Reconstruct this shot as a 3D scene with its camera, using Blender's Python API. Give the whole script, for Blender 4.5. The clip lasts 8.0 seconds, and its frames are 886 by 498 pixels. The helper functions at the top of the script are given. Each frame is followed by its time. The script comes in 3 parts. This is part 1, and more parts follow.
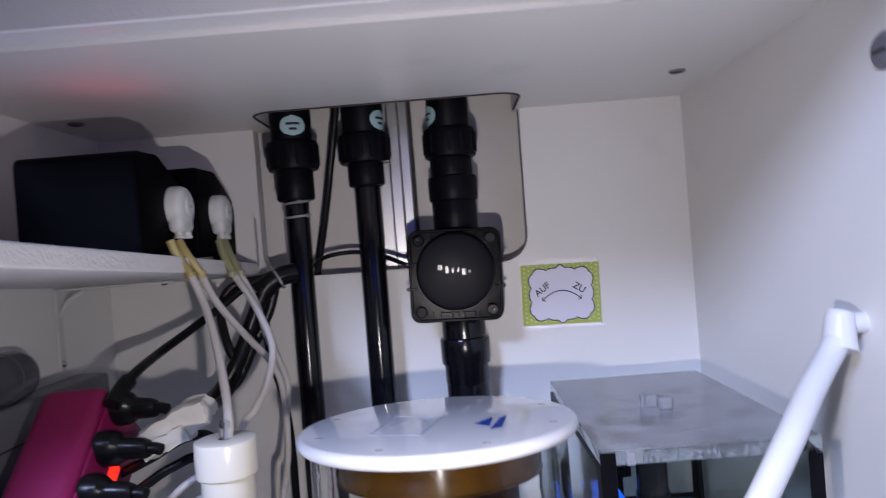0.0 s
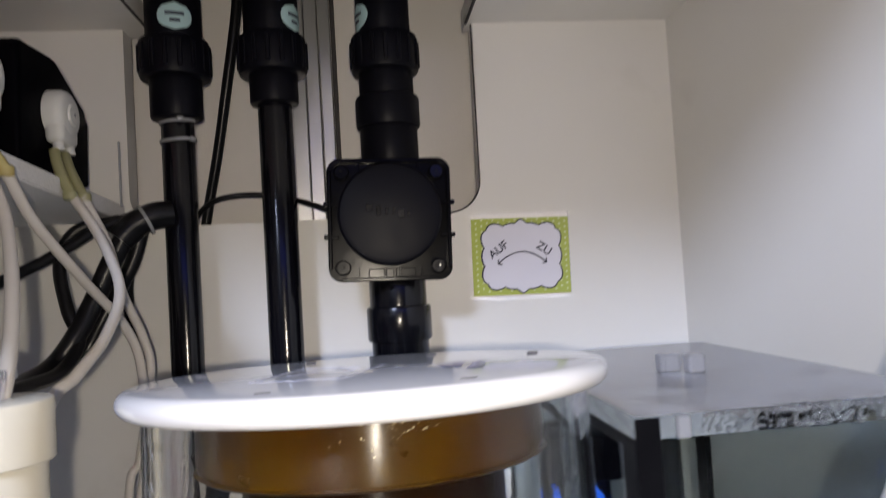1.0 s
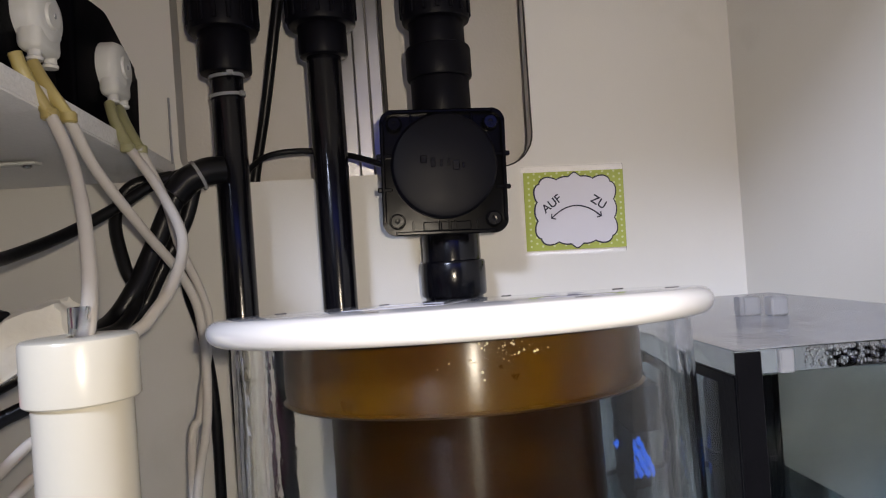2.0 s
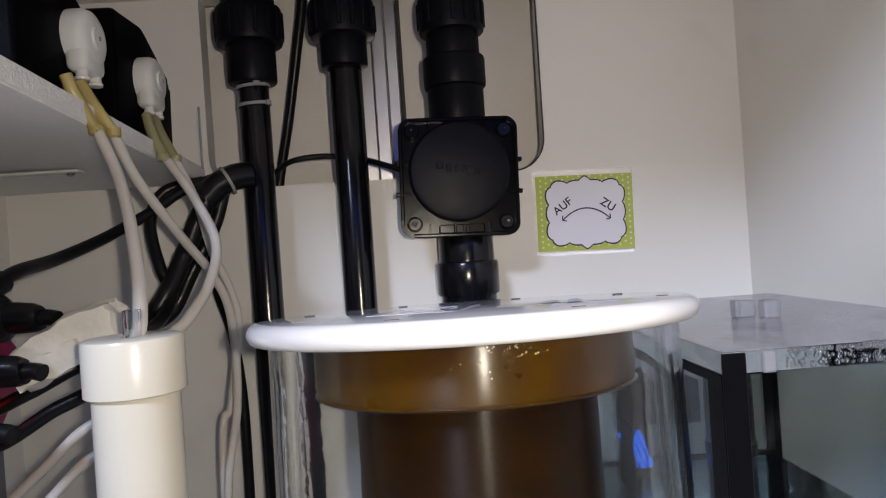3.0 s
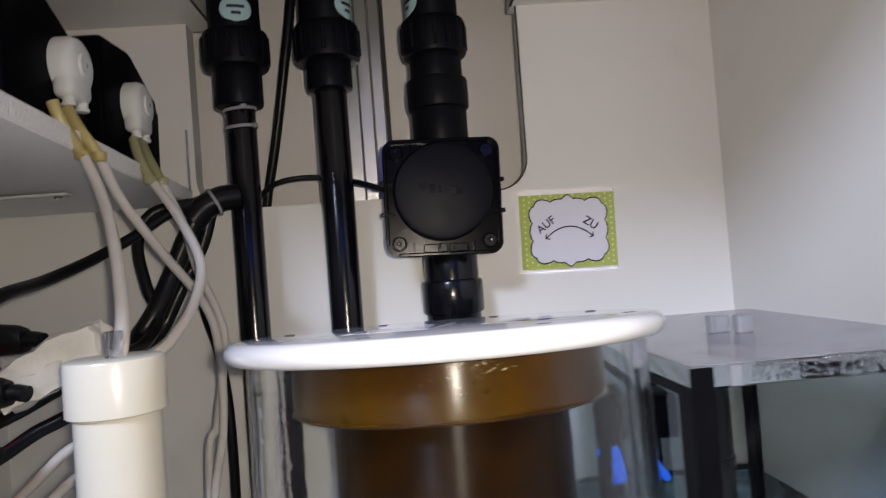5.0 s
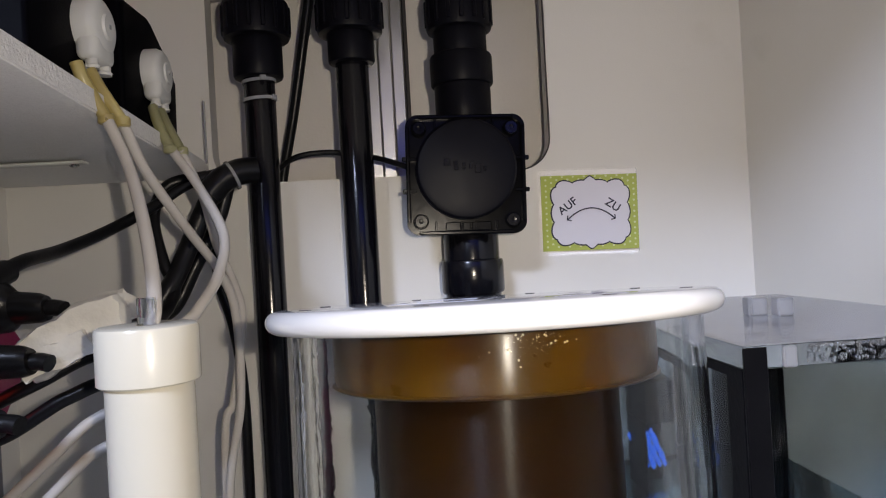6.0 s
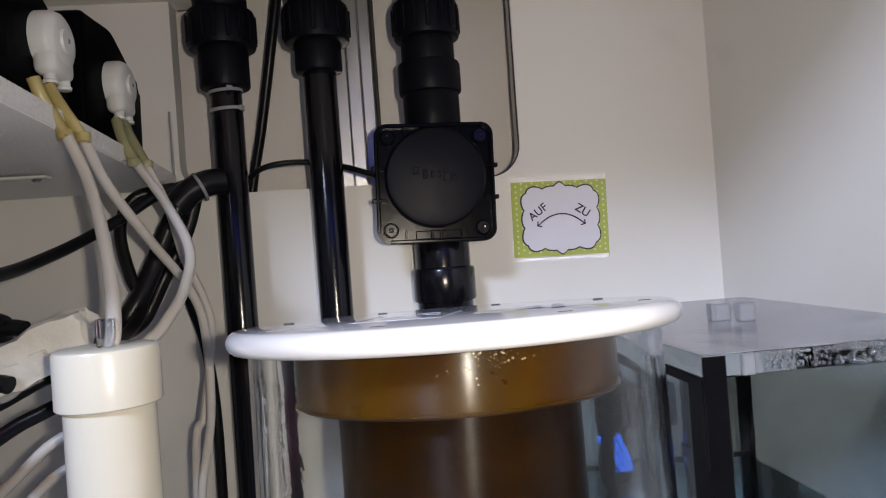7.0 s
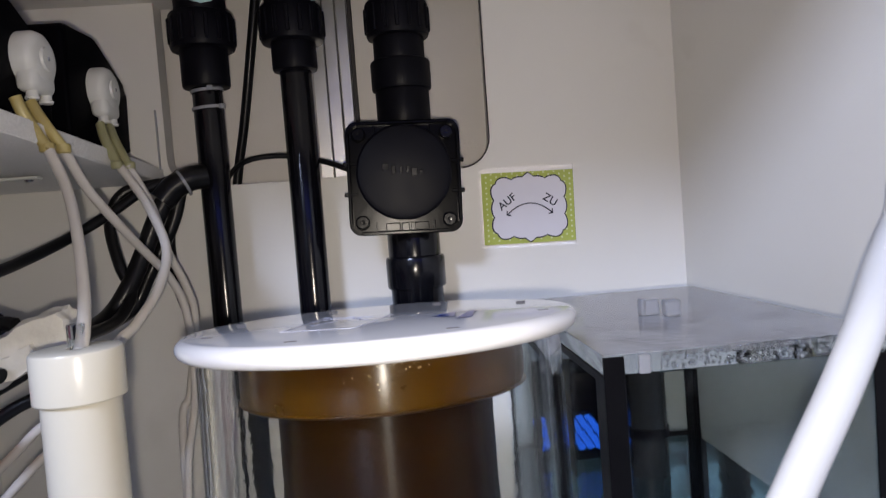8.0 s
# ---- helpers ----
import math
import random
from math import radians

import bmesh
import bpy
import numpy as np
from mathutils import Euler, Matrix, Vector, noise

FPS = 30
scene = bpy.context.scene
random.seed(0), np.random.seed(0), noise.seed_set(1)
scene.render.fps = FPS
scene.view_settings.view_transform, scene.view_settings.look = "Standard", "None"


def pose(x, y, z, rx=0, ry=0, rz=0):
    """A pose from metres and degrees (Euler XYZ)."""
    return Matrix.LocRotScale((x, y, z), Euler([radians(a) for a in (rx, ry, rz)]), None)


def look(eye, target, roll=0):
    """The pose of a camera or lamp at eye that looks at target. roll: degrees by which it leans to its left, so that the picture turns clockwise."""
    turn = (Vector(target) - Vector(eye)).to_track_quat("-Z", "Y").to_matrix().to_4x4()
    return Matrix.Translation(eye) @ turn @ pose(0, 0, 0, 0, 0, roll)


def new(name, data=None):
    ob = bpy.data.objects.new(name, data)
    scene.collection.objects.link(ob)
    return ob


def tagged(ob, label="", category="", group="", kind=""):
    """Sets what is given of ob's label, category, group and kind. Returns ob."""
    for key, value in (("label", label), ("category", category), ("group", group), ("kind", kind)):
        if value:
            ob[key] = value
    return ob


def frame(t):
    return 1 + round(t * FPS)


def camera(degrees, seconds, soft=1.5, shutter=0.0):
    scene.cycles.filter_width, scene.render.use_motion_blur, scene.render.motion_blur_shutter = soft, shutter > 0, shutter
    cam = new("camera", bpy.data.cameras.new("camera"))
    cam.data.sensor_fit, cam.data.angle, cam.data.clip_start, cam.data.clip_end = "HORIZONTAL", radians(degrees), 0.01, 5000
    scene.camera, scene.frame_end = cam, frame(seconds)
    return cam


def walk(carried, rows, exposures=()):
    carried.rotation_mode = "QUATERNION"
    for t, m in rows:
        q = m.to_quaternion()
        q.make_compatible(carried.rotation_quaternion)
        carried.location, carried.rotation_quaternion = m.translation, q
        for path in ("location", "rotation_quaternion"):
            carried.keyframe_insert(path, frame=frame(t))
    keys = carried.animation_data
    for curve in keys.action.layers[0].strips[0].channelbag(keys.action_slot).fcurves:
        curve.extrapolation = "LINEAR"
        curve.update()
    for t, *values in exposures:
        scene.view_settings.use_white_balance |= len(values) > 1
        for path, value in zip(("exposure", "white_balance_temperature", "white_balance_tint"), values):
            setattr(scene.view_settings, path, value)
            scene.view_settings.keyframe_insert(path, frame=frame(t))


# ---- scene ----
cam = camera(65.9, 8.0, soft=1.1, shutter=0.5)
PATH = [
    (0, (0.052, -0.66, 0.675), (0.026, 1.34, 0.662), -4.5),
    (0.1, (0.053, -0.656, 0.66), (0.055, 1.343, 0.695), -5.4),
    (0.2, (0.055, -0.648, 0.649), (0.084, 1.35, 0.736), -5.9),
    (0.3, (0.055, -0.638, 0.646), (0.13, 1.359, 0.722), -5.3),
    (0.5, (0.052, -0.607, 0.643), (0.222, 1.384, 0.722), -5.7),
    (0.8, (0.048, -0.539, 0.621), (0.248, 1.446, 0.757), -5.2),
    (1, (0.038, -0.512, 0.607), (0.255, 1.475, 0.687), -3.4),
    (1.2, (0.036, -0.497, 0.602), (0.256, 1.49, 0.665), -4.6),
    (1.5, (0.023, -0.493, 0.592), (0.203, 1.499, 0.598), -3.2),
    (1.7, (0.019, -0.495, 0.592), (0.176, 1.499, 0.609), -3.6),
    (2.8, (0.016, -0.522, 0.603), (0.145, 1.474, 0.591), -4.4),
    (3, (0.017, -0.525, 0.6), (0.11, 1.473, 0.593), -3.9),
    (3.3, (0.026, -0.525, 0.604), (0.132, 1.472, 0.608), -4.3),
    (3.5, (0.04, -0.534, 0.603), (0.162, 1.463, 0.61), -3.9),
    (3.7, (0.045, -0.536, 0.604), (0.176, 1.46, 0.612), -4.6),
    (4, (0.05, -0.543, 0.605), (0.178, 1.453, 0.634), -4.6),
    (4.5, (0.051, -0.546, 0.605), (0.179, 1.45, 0.632), -4.6),
    (4.8, (0.039, -0.541, 0.6), (0.133, 1.456, 0.662), -4.6),
    (5, (0.024, -0.532, 0.6), (0.136, 1.465, 0.645), -4.4),
    (5.2, (0.011, -0.524, 0.595), (0.126, 1.472, 0.632), -3.3),
    (6.5, (0.006, -0.52, 0.597), (0.141, 1.476, 0.592), -3.4),
    (6.8, (0.009, -0.517, 0.599), (0.185, 1.475, 0.594), -3.9),
    (7, (0.013, -0.523, 0.6), (0.193, 1.469, 0.606), -4.2),
    (7.3, (0.019, -0.527, 0.603), (0.188, 1.466, 0.608), -4.3),
    (7.5, (0.024, -0.531, 0.609), (0.209, 1.461, 0.609), -4.4),
    (7.7, (0.036, -0.539, 0.612), (0.2, 1.454, 0.587), -4.8),
    (8, (0.047, -0.554, 0.616), (0.169, 1.44, 0.524), -4.4),
]
walk(cam, [(t, look(eye, target, roll)) for t, eye, target, roll in PATH], [
    (0.0, -0.15, 5950, 19), (0.5, 0.05, 6600, 13), (1.0, -0.05, 6950, 11), (1.5, -0.05, 7350, 11), (3.0, -0.15, 7000, 11), (3.5, -0.08, 6800, 11), (4.0, -0.08, 6500, 13),
    (4.5, -0.08, 6350, 14), (5.0, -0.10, 6900, 11), (6.5, -0.10, 7000, 11), (7.0, -0.08, 6900, 11), (7.5, -0.05, 6800, 11), (8.0, -0.16, 6750, 12),
])

# ---- world, lamps, exposure ----
world = bpy.data.worlds.new("world")
scene.world = world
world.use_nodes = True
world.node_tree.nodes["Background"].inputs[0].default_value = (0.5, 0.55, 0.8, 1)
world.node_tree.nodes["Background"].inputs[1].default_value = 0.02


def lamp(name, kind, energy, colour, m, size=0.01):
    data = bpy.data.lights.new(name, kind)
    data.energy, data.color = energy, colour
    if kind == "AREA":
        data.shape, data.size = "DISK", size
    else:
        data.shadow_soft_size = size
    ob = new(name, data)
    ob.matrix_world = m
    return ob


# the torch held beside the lens, and the bluish room lamp high in front of the open cabinet
torch = lamp("torch", "AREA", 0.62, (1.0, 0.92, 0.81), look((0.043, -0.562, 0.606), (0.20, 1.4, 0.70)), 0.008)
torch.data.spread = radians(138)
lamp("room_lamp", "AREA", 60.0, (0.57, 0.69, 1.0), look((-0.75, -1.95, 1.70), (0.2, -0.1, 0.5)), 0.42)
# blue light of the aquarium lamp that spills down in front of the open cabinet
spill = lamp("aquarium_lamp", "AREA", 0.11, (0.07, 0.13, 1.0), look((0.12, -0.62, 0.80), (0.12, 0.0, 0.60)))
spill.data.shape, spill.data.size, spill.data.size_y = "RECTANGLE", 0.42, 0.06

# ---- materials ----


def material(name, colour, rough=0.5, aniso=0.0, metal=0.0, scale=60.0, vary=0.06, bump=0.0, fine=400.0, spec=0.5, coat=0.0, trans=0.0, ior=1.45, emit=None, power=0.0, dirt=None, dirt_scale=8.0, dirt_at=0.6):
    m = bpy.data.materials.new(name)
    m.use_nodes = True
    t = m.node_tree
    b = t.nodes["Principled BSDF"]
    b.inputs["Base Color"].default_value = (*colour, 1)
    b.inputs["Roughness"].default_value = rough
    b.inputs["Metallic"].default_value = metal
    b.inputs["Specular IOR Level"].default_value = spec
    b.inputs["Coat Weight"].default_value, b.inputs["Coat Roughness"].default_value = coat, 0.20
    b.inputs["Transmission Weight"].default_value = trans
    b.inputs["IOR"].default_value = ior
    b.inputs["Anisotropic"].default_value, b.inputs["Anisotropic Rotation"].default_value = aniso, 0.25 if aniso else 0.0
    if aniso:
        around = t.nodes.new("ShaderNodeTangent")
        around.direction_type, around.axis = "RADIAL", "Z"
        t.links.new(around.outputs["Tangent"], b.inputs["Tangent"])
    if emit:
        b.inputs["Emission Color"].default_value = (*emit, 1)
        b.inputs["Emission Strength"].default_value = power
    where = t.nodes.new("ShaderNodeTexCoord")
    big = t.nodes.new("ShaderNodeTexNoise")
    big.inputs["Scale"].default_value, big.inputs["Detail"].default_value = scale, 6
    t.links.new(where.outputs["Object"], big.inputs["Vector"])
    if vary:
        mix = t.nodes.new("ShaderNodeMix")
        mix.data_type = "RGBA"
        mix.inputs["A"].default_value = (*[c * (1 - vary) for c in colour], 1)
        mix.inputs["B"].default_value = (*[min(1, c * (1 + vary)) for c in colour], 1)
        t.links.new(big.outputs["Fac"], mix.inputs["Factor"])
        out = mix.outputs["Result"]
        if dirt:
            spots = t.nodes.new("ShaderNodeTexNoise")
            spots.inputs["Scale"].default_value, spots.inputs["Detail"].default_value = dirt_scale, 8
            t.links.new(where.outputs["Object"], spots.inputs["Vector"])
            ramp = t.nodes.new("ShaderNodeMapRange")
            ramp.inputs["From Min"].default_value, ramp.inputs["From Max"].default_value = dirt_at, dirt_at + 0.2
            t.links.new(spots.outputs["Fac"], ramp.inputs["Value"])
            over = t.nodes.new("ShaderNodeMix")
            over.data_type = "RGBA"
            over.inputs["B"].default_value = (*dirt, 1)
            t.links.new(out, over.inputs["A"])
            t.links.new(ramp.outputs["Result"], over.inputs["Factor"])
            out = over.outputs["Result"]
        t.links.new(out, b.inputs["Base Color"])
        ro = t.nodes.new("ShaderNodeMapRange")
        ro.inputs["To Min"].default_value, ro.inputs["To Max"].default_value = max(0.02, rough * 0.75), min(1, rough * 1.25)
        t.links.new(big.outputs["Fac"], ro.inputs["Value"])
        t.links.new(ro.outputs["Result"], b.inputs["Roughness"])
    if bump:
        small = t.nodes.new("ShaderNodeTexNoise")
        small.inputs["Scale"].default_value, small.inputs["Detail"].default_value = fine, 3
        t.links.new(where.outputs["Object"], small.inputs["Vector"])
        bu = t.nodes.new("ShaderNodeBump")
        bu.inputs["Strength"].default_value, bu.inputs["Distance"].default_value = bump, 0.001
        t.links.new(small.outputs["Fac"], bu.inputs["Height"])
        t.links.new(bu.outputs["Normal"], b.inputs["Normal"])
    return m


WHITE = material("white_melamine", (0.74, 0.72, 0.68), 0.42, scale=14, vary=0.03, bump=0.12, fine=900, dirt=(0.62, 0.6, 0.55), dirt_scale=9, dirt_at=0.62)
EDGE = material("white_edge_band", (0.78, 0.77, 0.76), 0.35, scale=60, vary=0.03, bump=0.35, fine=350)
SHELF = material("white_foam_board", (0.76, 0.75, 0.73), 0.4, scale=420, vary=0.10, bump=0.7, fine=750)
EDGE_FOAM = material("speckled_foam_edge", (0.74, 0.73, 0.71), 0.35, scale=600, vary=0.16, bump=0.9, fine=600)
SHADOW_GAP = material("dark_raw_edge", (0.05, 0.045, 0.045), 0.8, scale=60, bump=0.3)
REAR = material("grey_rear_wall", (0.74, 0.70, 0.66), 0.7, scale=20, vary=0.06, bump=0.2)
ALU = material("brushed_aluminium", (0.62, 0.62, 0.63), 0.35, metal=0.7, scale=40, vary=0.05, bump=0.1)
BLACK = material("black_pvc", (0.004, 0.004, 0.006), 0.17, spec=0.45, scale=50, vary=0.2, bump=0.05, fine=300)
BLACK_MATT = material("black_matt_plastic", (0.0035, 0.0035, 0.006), 0.42, spec=0.13, scale=60, vary=0.2, bump=0.04, fine=900)
BLACK_BOX = material("black_pump_housing", (0.0014, 0.0014, 0.0024), 0.45, spec=0.03, scale=70, vary=0.2, bump=0.08, fine=900)
SMOKE = material("smoked_valve_body", (0.0035, 0.0035, 0.0045), 0.20, spec=0.09, scale=60, vary=0.2, bump=0.06, fine=200)
CABLE = material("black_cable_rubber", (0.005, 0.005, 0.006), 0.32, spec=0.35, scale=90, vary=0.2, bump=0.1, fine=500)
PVC_WHITE = material("white_pvc_pipe", (0.60, 0.57, 0.48), 0.25, scale=30, vary=0.03, bump=0.06, fine=300)
LID_WHITE = material("white_acrylic_lid", (0.62, 0.62, 0.63), 0.025, scale=30, vary=0.02, spec=0.5, ior=1.9)
HOSE = material("white_hose", (0.66, 0.66, 0.66), 0.35, scale=60, vary=0.04, bump=0.05)
TUBE = material("grey_white_silicone_tube", (0.52, 0.49, 0.45), 0.35, scale=70, vary=0.06, bump=0.05, fine=200)
AMBER = material("yellowed_silicone_tube", (0.50, 0.40, 0.15), 0.3, scale=70, vary=0.15, bump=0.05, trans=0.35)
OLIVE = material("greenish_silicone_tube", (0.40, 0.39, 0.21), 0.3, scale=70, vary=0.15, bump=0.05, trans=0.35)
MILK = material("milky_white_plastic", (0.60, 0.60, 0.57), 0.38, scale=60, vary=0.05, bump=0.15, fine=300)
PINK = material("magenta_plastic", (0.24, 0.008, 0.075), 0.45, scale=60, vary=0.06, bump=0.1)
GREY_BOX = material("grey_plastic_box", (0.16, 0.16, 0.18), 0.4, scale=30, vary=0.1, bump=0.1)
PAPER = material("white_cloth_tape", (0.74, 0.72, 0.66), 0.75, scale=70, vary=0.06, bump=0.9, fine=140)
GREEN = material("green_card", (0.44, 0.50, 0.12), 0.16, scale=40, vary=0.06, bump=0.05)
DOT = material("pale_green_print", (0.62, 0.66, 0.35), 0.45, scale=40, vary=0.05)
CARD = material("white_card", (0.72, 0.70, 0.76), 0.12, scale=40, vary=0.03, bump=0.6, fine=45)
INK = material("black_ink", (0.02, 0.02, 0.04), 0.5, scale=80, vary=0.2)
BLUE_INK = material("blue_ink", (0.03, 0.08, 0.38), 0.15, scale=300, vary=0.4)
FADED_INK = material("faded_blue_ink", (0.43, 0.45, 0.56), 0.10, scale=300, vary=0.5)
MINT = material("mint_label_paper", (0.42, 0.60, 0.60), 0.5, scale=60, vary=0.05)
STEEL = material("zinc_steel", (0.6, 0.6, 0.6), 0.25, metal=1.0, scale=80, vary=0.1)
TIE = material("clear_nylon_tie", (0.55, 0.56, 0.58), 0.22, scale=80, vary=0.05, trans=0.55, ior=1.4)
CANISTER = material("dark_grey_canister", (0.022, 0.023, 0.026), 0.22, scale=50, vary=0.2, bump=0.05, fine=200)
CAN = material("dark_grey_gloss", (0.10, 0.10, 0.115), 0.14, metal=0.3, scale=40, vary=0.25, bump=0.3, fine=90)
ROOM = material("room_plaster", (0.16, 0.155, 0.15), 0.8, scale=6, vary=0.1, bump=0.2)
FLOOR = material("cabinet_floor_laminate", (0.45, 0.44, 0.42), 0.4, scale=20, vary=0.08, bump=0.1)
RED_LED = material("red_indicator", (0.6, 0.02, 0.01), 0.3, vary=0, emit=(1.0, 0.03, 0.01), power=1.3)
# strong emission of the added source that reddens the top board
RED_GLOW = material("red_glow", (0.6, 0.02, 0.05), 0.3, vary=0, emit=(1.0, 0.08, 0.15), power=60.0)
# emission that stands in for a blue reflection in the reservoir glass
BLUE_GLOW = material("blue_glow", (0.02, 0.1, 0.6), 0.3, vary=0, emit=(0.02, 0.16, 1.0), power=1.4)


def glass(name, colour, rough, ior=1.45, scale=40, bump=0.05, fine=120, coat=0.0):
    return material(name, colour, rough, scale=scale, vary=0.02, bump=bump, fine=fine, trans=1.0, ior=ior, coat=coat)


CLEAR = glass("clear_acrylic", (0.93, 0.95, 0.95), 0.02, 1.3, coat=0.04)
LID_CLEAR = glass("scratched_clear_acrylic", (0.46, 0.51, 0.54), 0.03, 1.35, bump=0.10, fine=220, coat=0.1)
FROST = material("frosted_acrylic", (0.50, 0.51, 0.54), 0.3, scale=90, vary=0.08, bump=0.2, fine=300, trans=0.70, ior=1.3)
TANK_GLASS = glass("tank_glass", (0.54, 0.59, 0.61), 0.02, 1.25, bump=0.02)
BROWN = material("brown_stained_acrylic", (0.027, 0.0116, 0.0004), 0.30, aniso=0.95, spec=0.32, scale=30, vary=0.25, bump=0.05, fine=80, dirt=(0.017, 0.0058, 0.0005), dirt_scale=30, dirt_at=0.45)
BROWN_DARK = material("dark_brown_foam_film", (0.0068, 0.0023, 0.00015), 0.32, aniso=0.95, spec=0.14, scale=40, vary=0.3, bump=0.1, fine=100)
WATER = glass("water", (0.45, 0.72, 0.72), 0.02, 1.33, bump=0.3, fine=30)
BEAD = material("bright_water_bead", (0.90, 0.91, 0.93), 0.01, scale=200, vary=0.1, trans=0.985, ior=1.33)
# pale bubble colour that also paints in their sparkle
FOAM_SPARKLE = material("foam_sparkle", (0.78, 0.70, 0.52), 0.08, scale=90, vary=0.1, trans=0.6, ior=1.33)
DUSTY = material("dusty_acrylic_face", (0.62, 0.63, 0.67), 0.16, scale=120, vary=0.2, bump=0.5, fine=220, trans=0.64, ior=1.3, dirt=(0.38, 0.38, 0.41), dirt_scale=45, dirt_at=0.48)
SILICONE = material("black_silicone", (0.003, 0.003, 0.004), 0.35, spec=0.15, scale=70, vary=0.2, bump=0.1)
FOIL = glass("clear_laminate", (0.97, 0.97, 1), 0.03, 1.12, bump=0.1, fine=60)

# ---- mesh helpers ----


def link(bm, name, mat, smooth=True, angle=35):
    me = bpy.data.meshes.new(name)
    bmesh.ops.recalc_face_normals(bm, faces=bm.faces)
    for f in bm.faces:
        f.smooth = smooth
    for e in bm.edges:
        e.smooth = not (len(e.link_faces) == 2 and e.calc_face_angle(0) > radians(angle))
    bm.to_mesh(me)
    bm.free()
    me.materials.append(mat)
    return new(name, me)


def part(name, bm, mat, parent=None, label="", smooth=True):
    """One mesh, in world places; a part of parent where one is given."""
    ob = link(bm, name, mat, smooth)
    if parent is not None:
        bpy.context.view_layer.update()
        ob.parent = parent
        ob.matrix_parent_inverse = parent.matrix_world.inverted()
    return tagged(ob, label)


def thing(name, place, label, category, group=""):
    ob = new(name)
    ob.empty_display_size = 0.02
    ob.location = place
    return tagged(ob, label, category, group)


def box(x0, x1, y0, y1, z0, z1, bevel=0.0, seg=2, m=None):
    bm = bmesh.new()
    bmesh.ops.create_cube(bm, size=1)
    for v in bm.verts:
        v.co = Vector(((x0 + x1) / 2 + v.co.x * (x1 - x0), (y0 + y1) / 2 + v.co.y * (y1 - y0), (z0 + z1) / 2 + v.co.z * (z1 - z0)))
    if bevel:
        bmesh.ops.bevel(bm, geom=bm.edges[:], offset=bevel, segments=seg, affect="EDGES", profile=0.5)
    if m is not None:
        bm.transform(m)
    return bm


def lathe(profile, m=None, seg=48, closed=False):
    """A body turned about z from (radius, z) pairs; closed: the profile is a ring."""
    bm = bmesh.new()
    rings = []
    for r, z in profile:
        if r < 1e-6:
            rings.append([bm.verts.new((0, 0, z))] * seg)
        else:
            rings.append([bm.verts.new((r * math.cos(2 * math.pi * k / seg), r * math.sin(2 * math.pi * k / seg), z)) for k in range(seg)])
    pairs = list(zip(rings, rings[1:])) + ([(rings[-1], rings[0])] if closed else [])
    for a, b in pairs:
        for k in range(seg):
            j = (k + 1) % seg
            vs = []
            for v in (a[k], a[j], b[j], b[k]):
                if v not in vs:
                    vs.append(v)
            if len(vs) > 2:
                bm.faces.new(vs)
    if m is not None:
        bm.transform(m)
    return bm


def curve(points, steps=10):
    """A smooth line through the points."""
    p = [Vector(q) for q in points]
    p = [2 * p[0] - p[1], *p, 2 * p[-1] - p[-2]]
    out = []
    for a, b, c, d in zip(p, p[1:], p[2:], p[3:]):
        for k in range(steps):
            t = k / steps
            out.append(0.5 * (2 * b + (c - a) * t + (2 * a - 5 * b + 4 * c - d) * t * t + (3 * b - a - 3 * c + d) * t**3))
    return out + [p[-2]]


def tube(points, r, seg=14, steps=10, r2=None, bm=None, flat=1.0):
    """A round cord along a smooth line, with closed ends; r2: the radius at its end."""
    line = curve(points, steps) if steps else [Vector(q) for q in points]
    bm = bm or bmesh.new()
    side, rings = None, []
    for n, q in enumerate(line):
        ahead = (line[min(n + 1, len(line) - 1)] - line[max(n - 1, 0)]).normalized()
        if side is None:
            side = ahead.orthogonal().normalized()
        side = (side - ahead * side.dot(ahead)).normalized()
        up = ahead.cross(side)
        rr = r if r2 is None else r + (r2 - r) * n / (len(line) - 1)
        rings.append([bm.verts.new(q + rr * (math.cos(2 * math.pi * k / seg) * side + flat * math.sin(2 * math.pi * k / seg) * up)) for k in range(seg)])
    for a, b in zip(rings, rings[1:]):
        for k in range(seg):
            bm.faces.new((a[k], a[(k + 1) % seg], b[(k + 1) % seg], b[k]))
    bm.faces.new(rings[0][::-1])
    bm.faces.new(rings[-1])
    return bm


def outline(points, y0, y1, bm=None):
    """A slab between y0 and y1 of an outline given as (x, z)."""
    bm = bm or bmesh.new()
    a = [bm.verts.new((x, y0, z)) for x, z in points]
    b = [bm.verts.new((x, y1, z)) for x, z in points]
    bm.faces.new(a)
    bm.faces.new(b[::-1])
    for k in range(len(a)):
        j = (k + 1) % len(a)
        bm.faces.new((a[k], b[k], b[j], a[j]))
    return bm


def arc(cx, cz, r, a0, a1, n=8):
    return [(cx + r * math.cos(radians(a0 + (a1 - a0) * k / n)), cz + r * math.sin(radians(a0 + (a1 - a0) * k / n))) for k in range(n + 1)]


def rounded(x0, x1, z0, z1, r, n=6):
    return arc(x1 - r, z1 - r, r, 0, 90, n) + arc(x0 + r, z1 - r, r, 90, 180, n) + arc(x0 + r, z0 + r, r, 180, 270, n) + arc(x1 - r, z0 + r, r, 270, 360, n)


def setting(name, bm, mat, label="", smooth=False):
    return tagged(link(bm, name, mat, smooth), label, kind="structure")


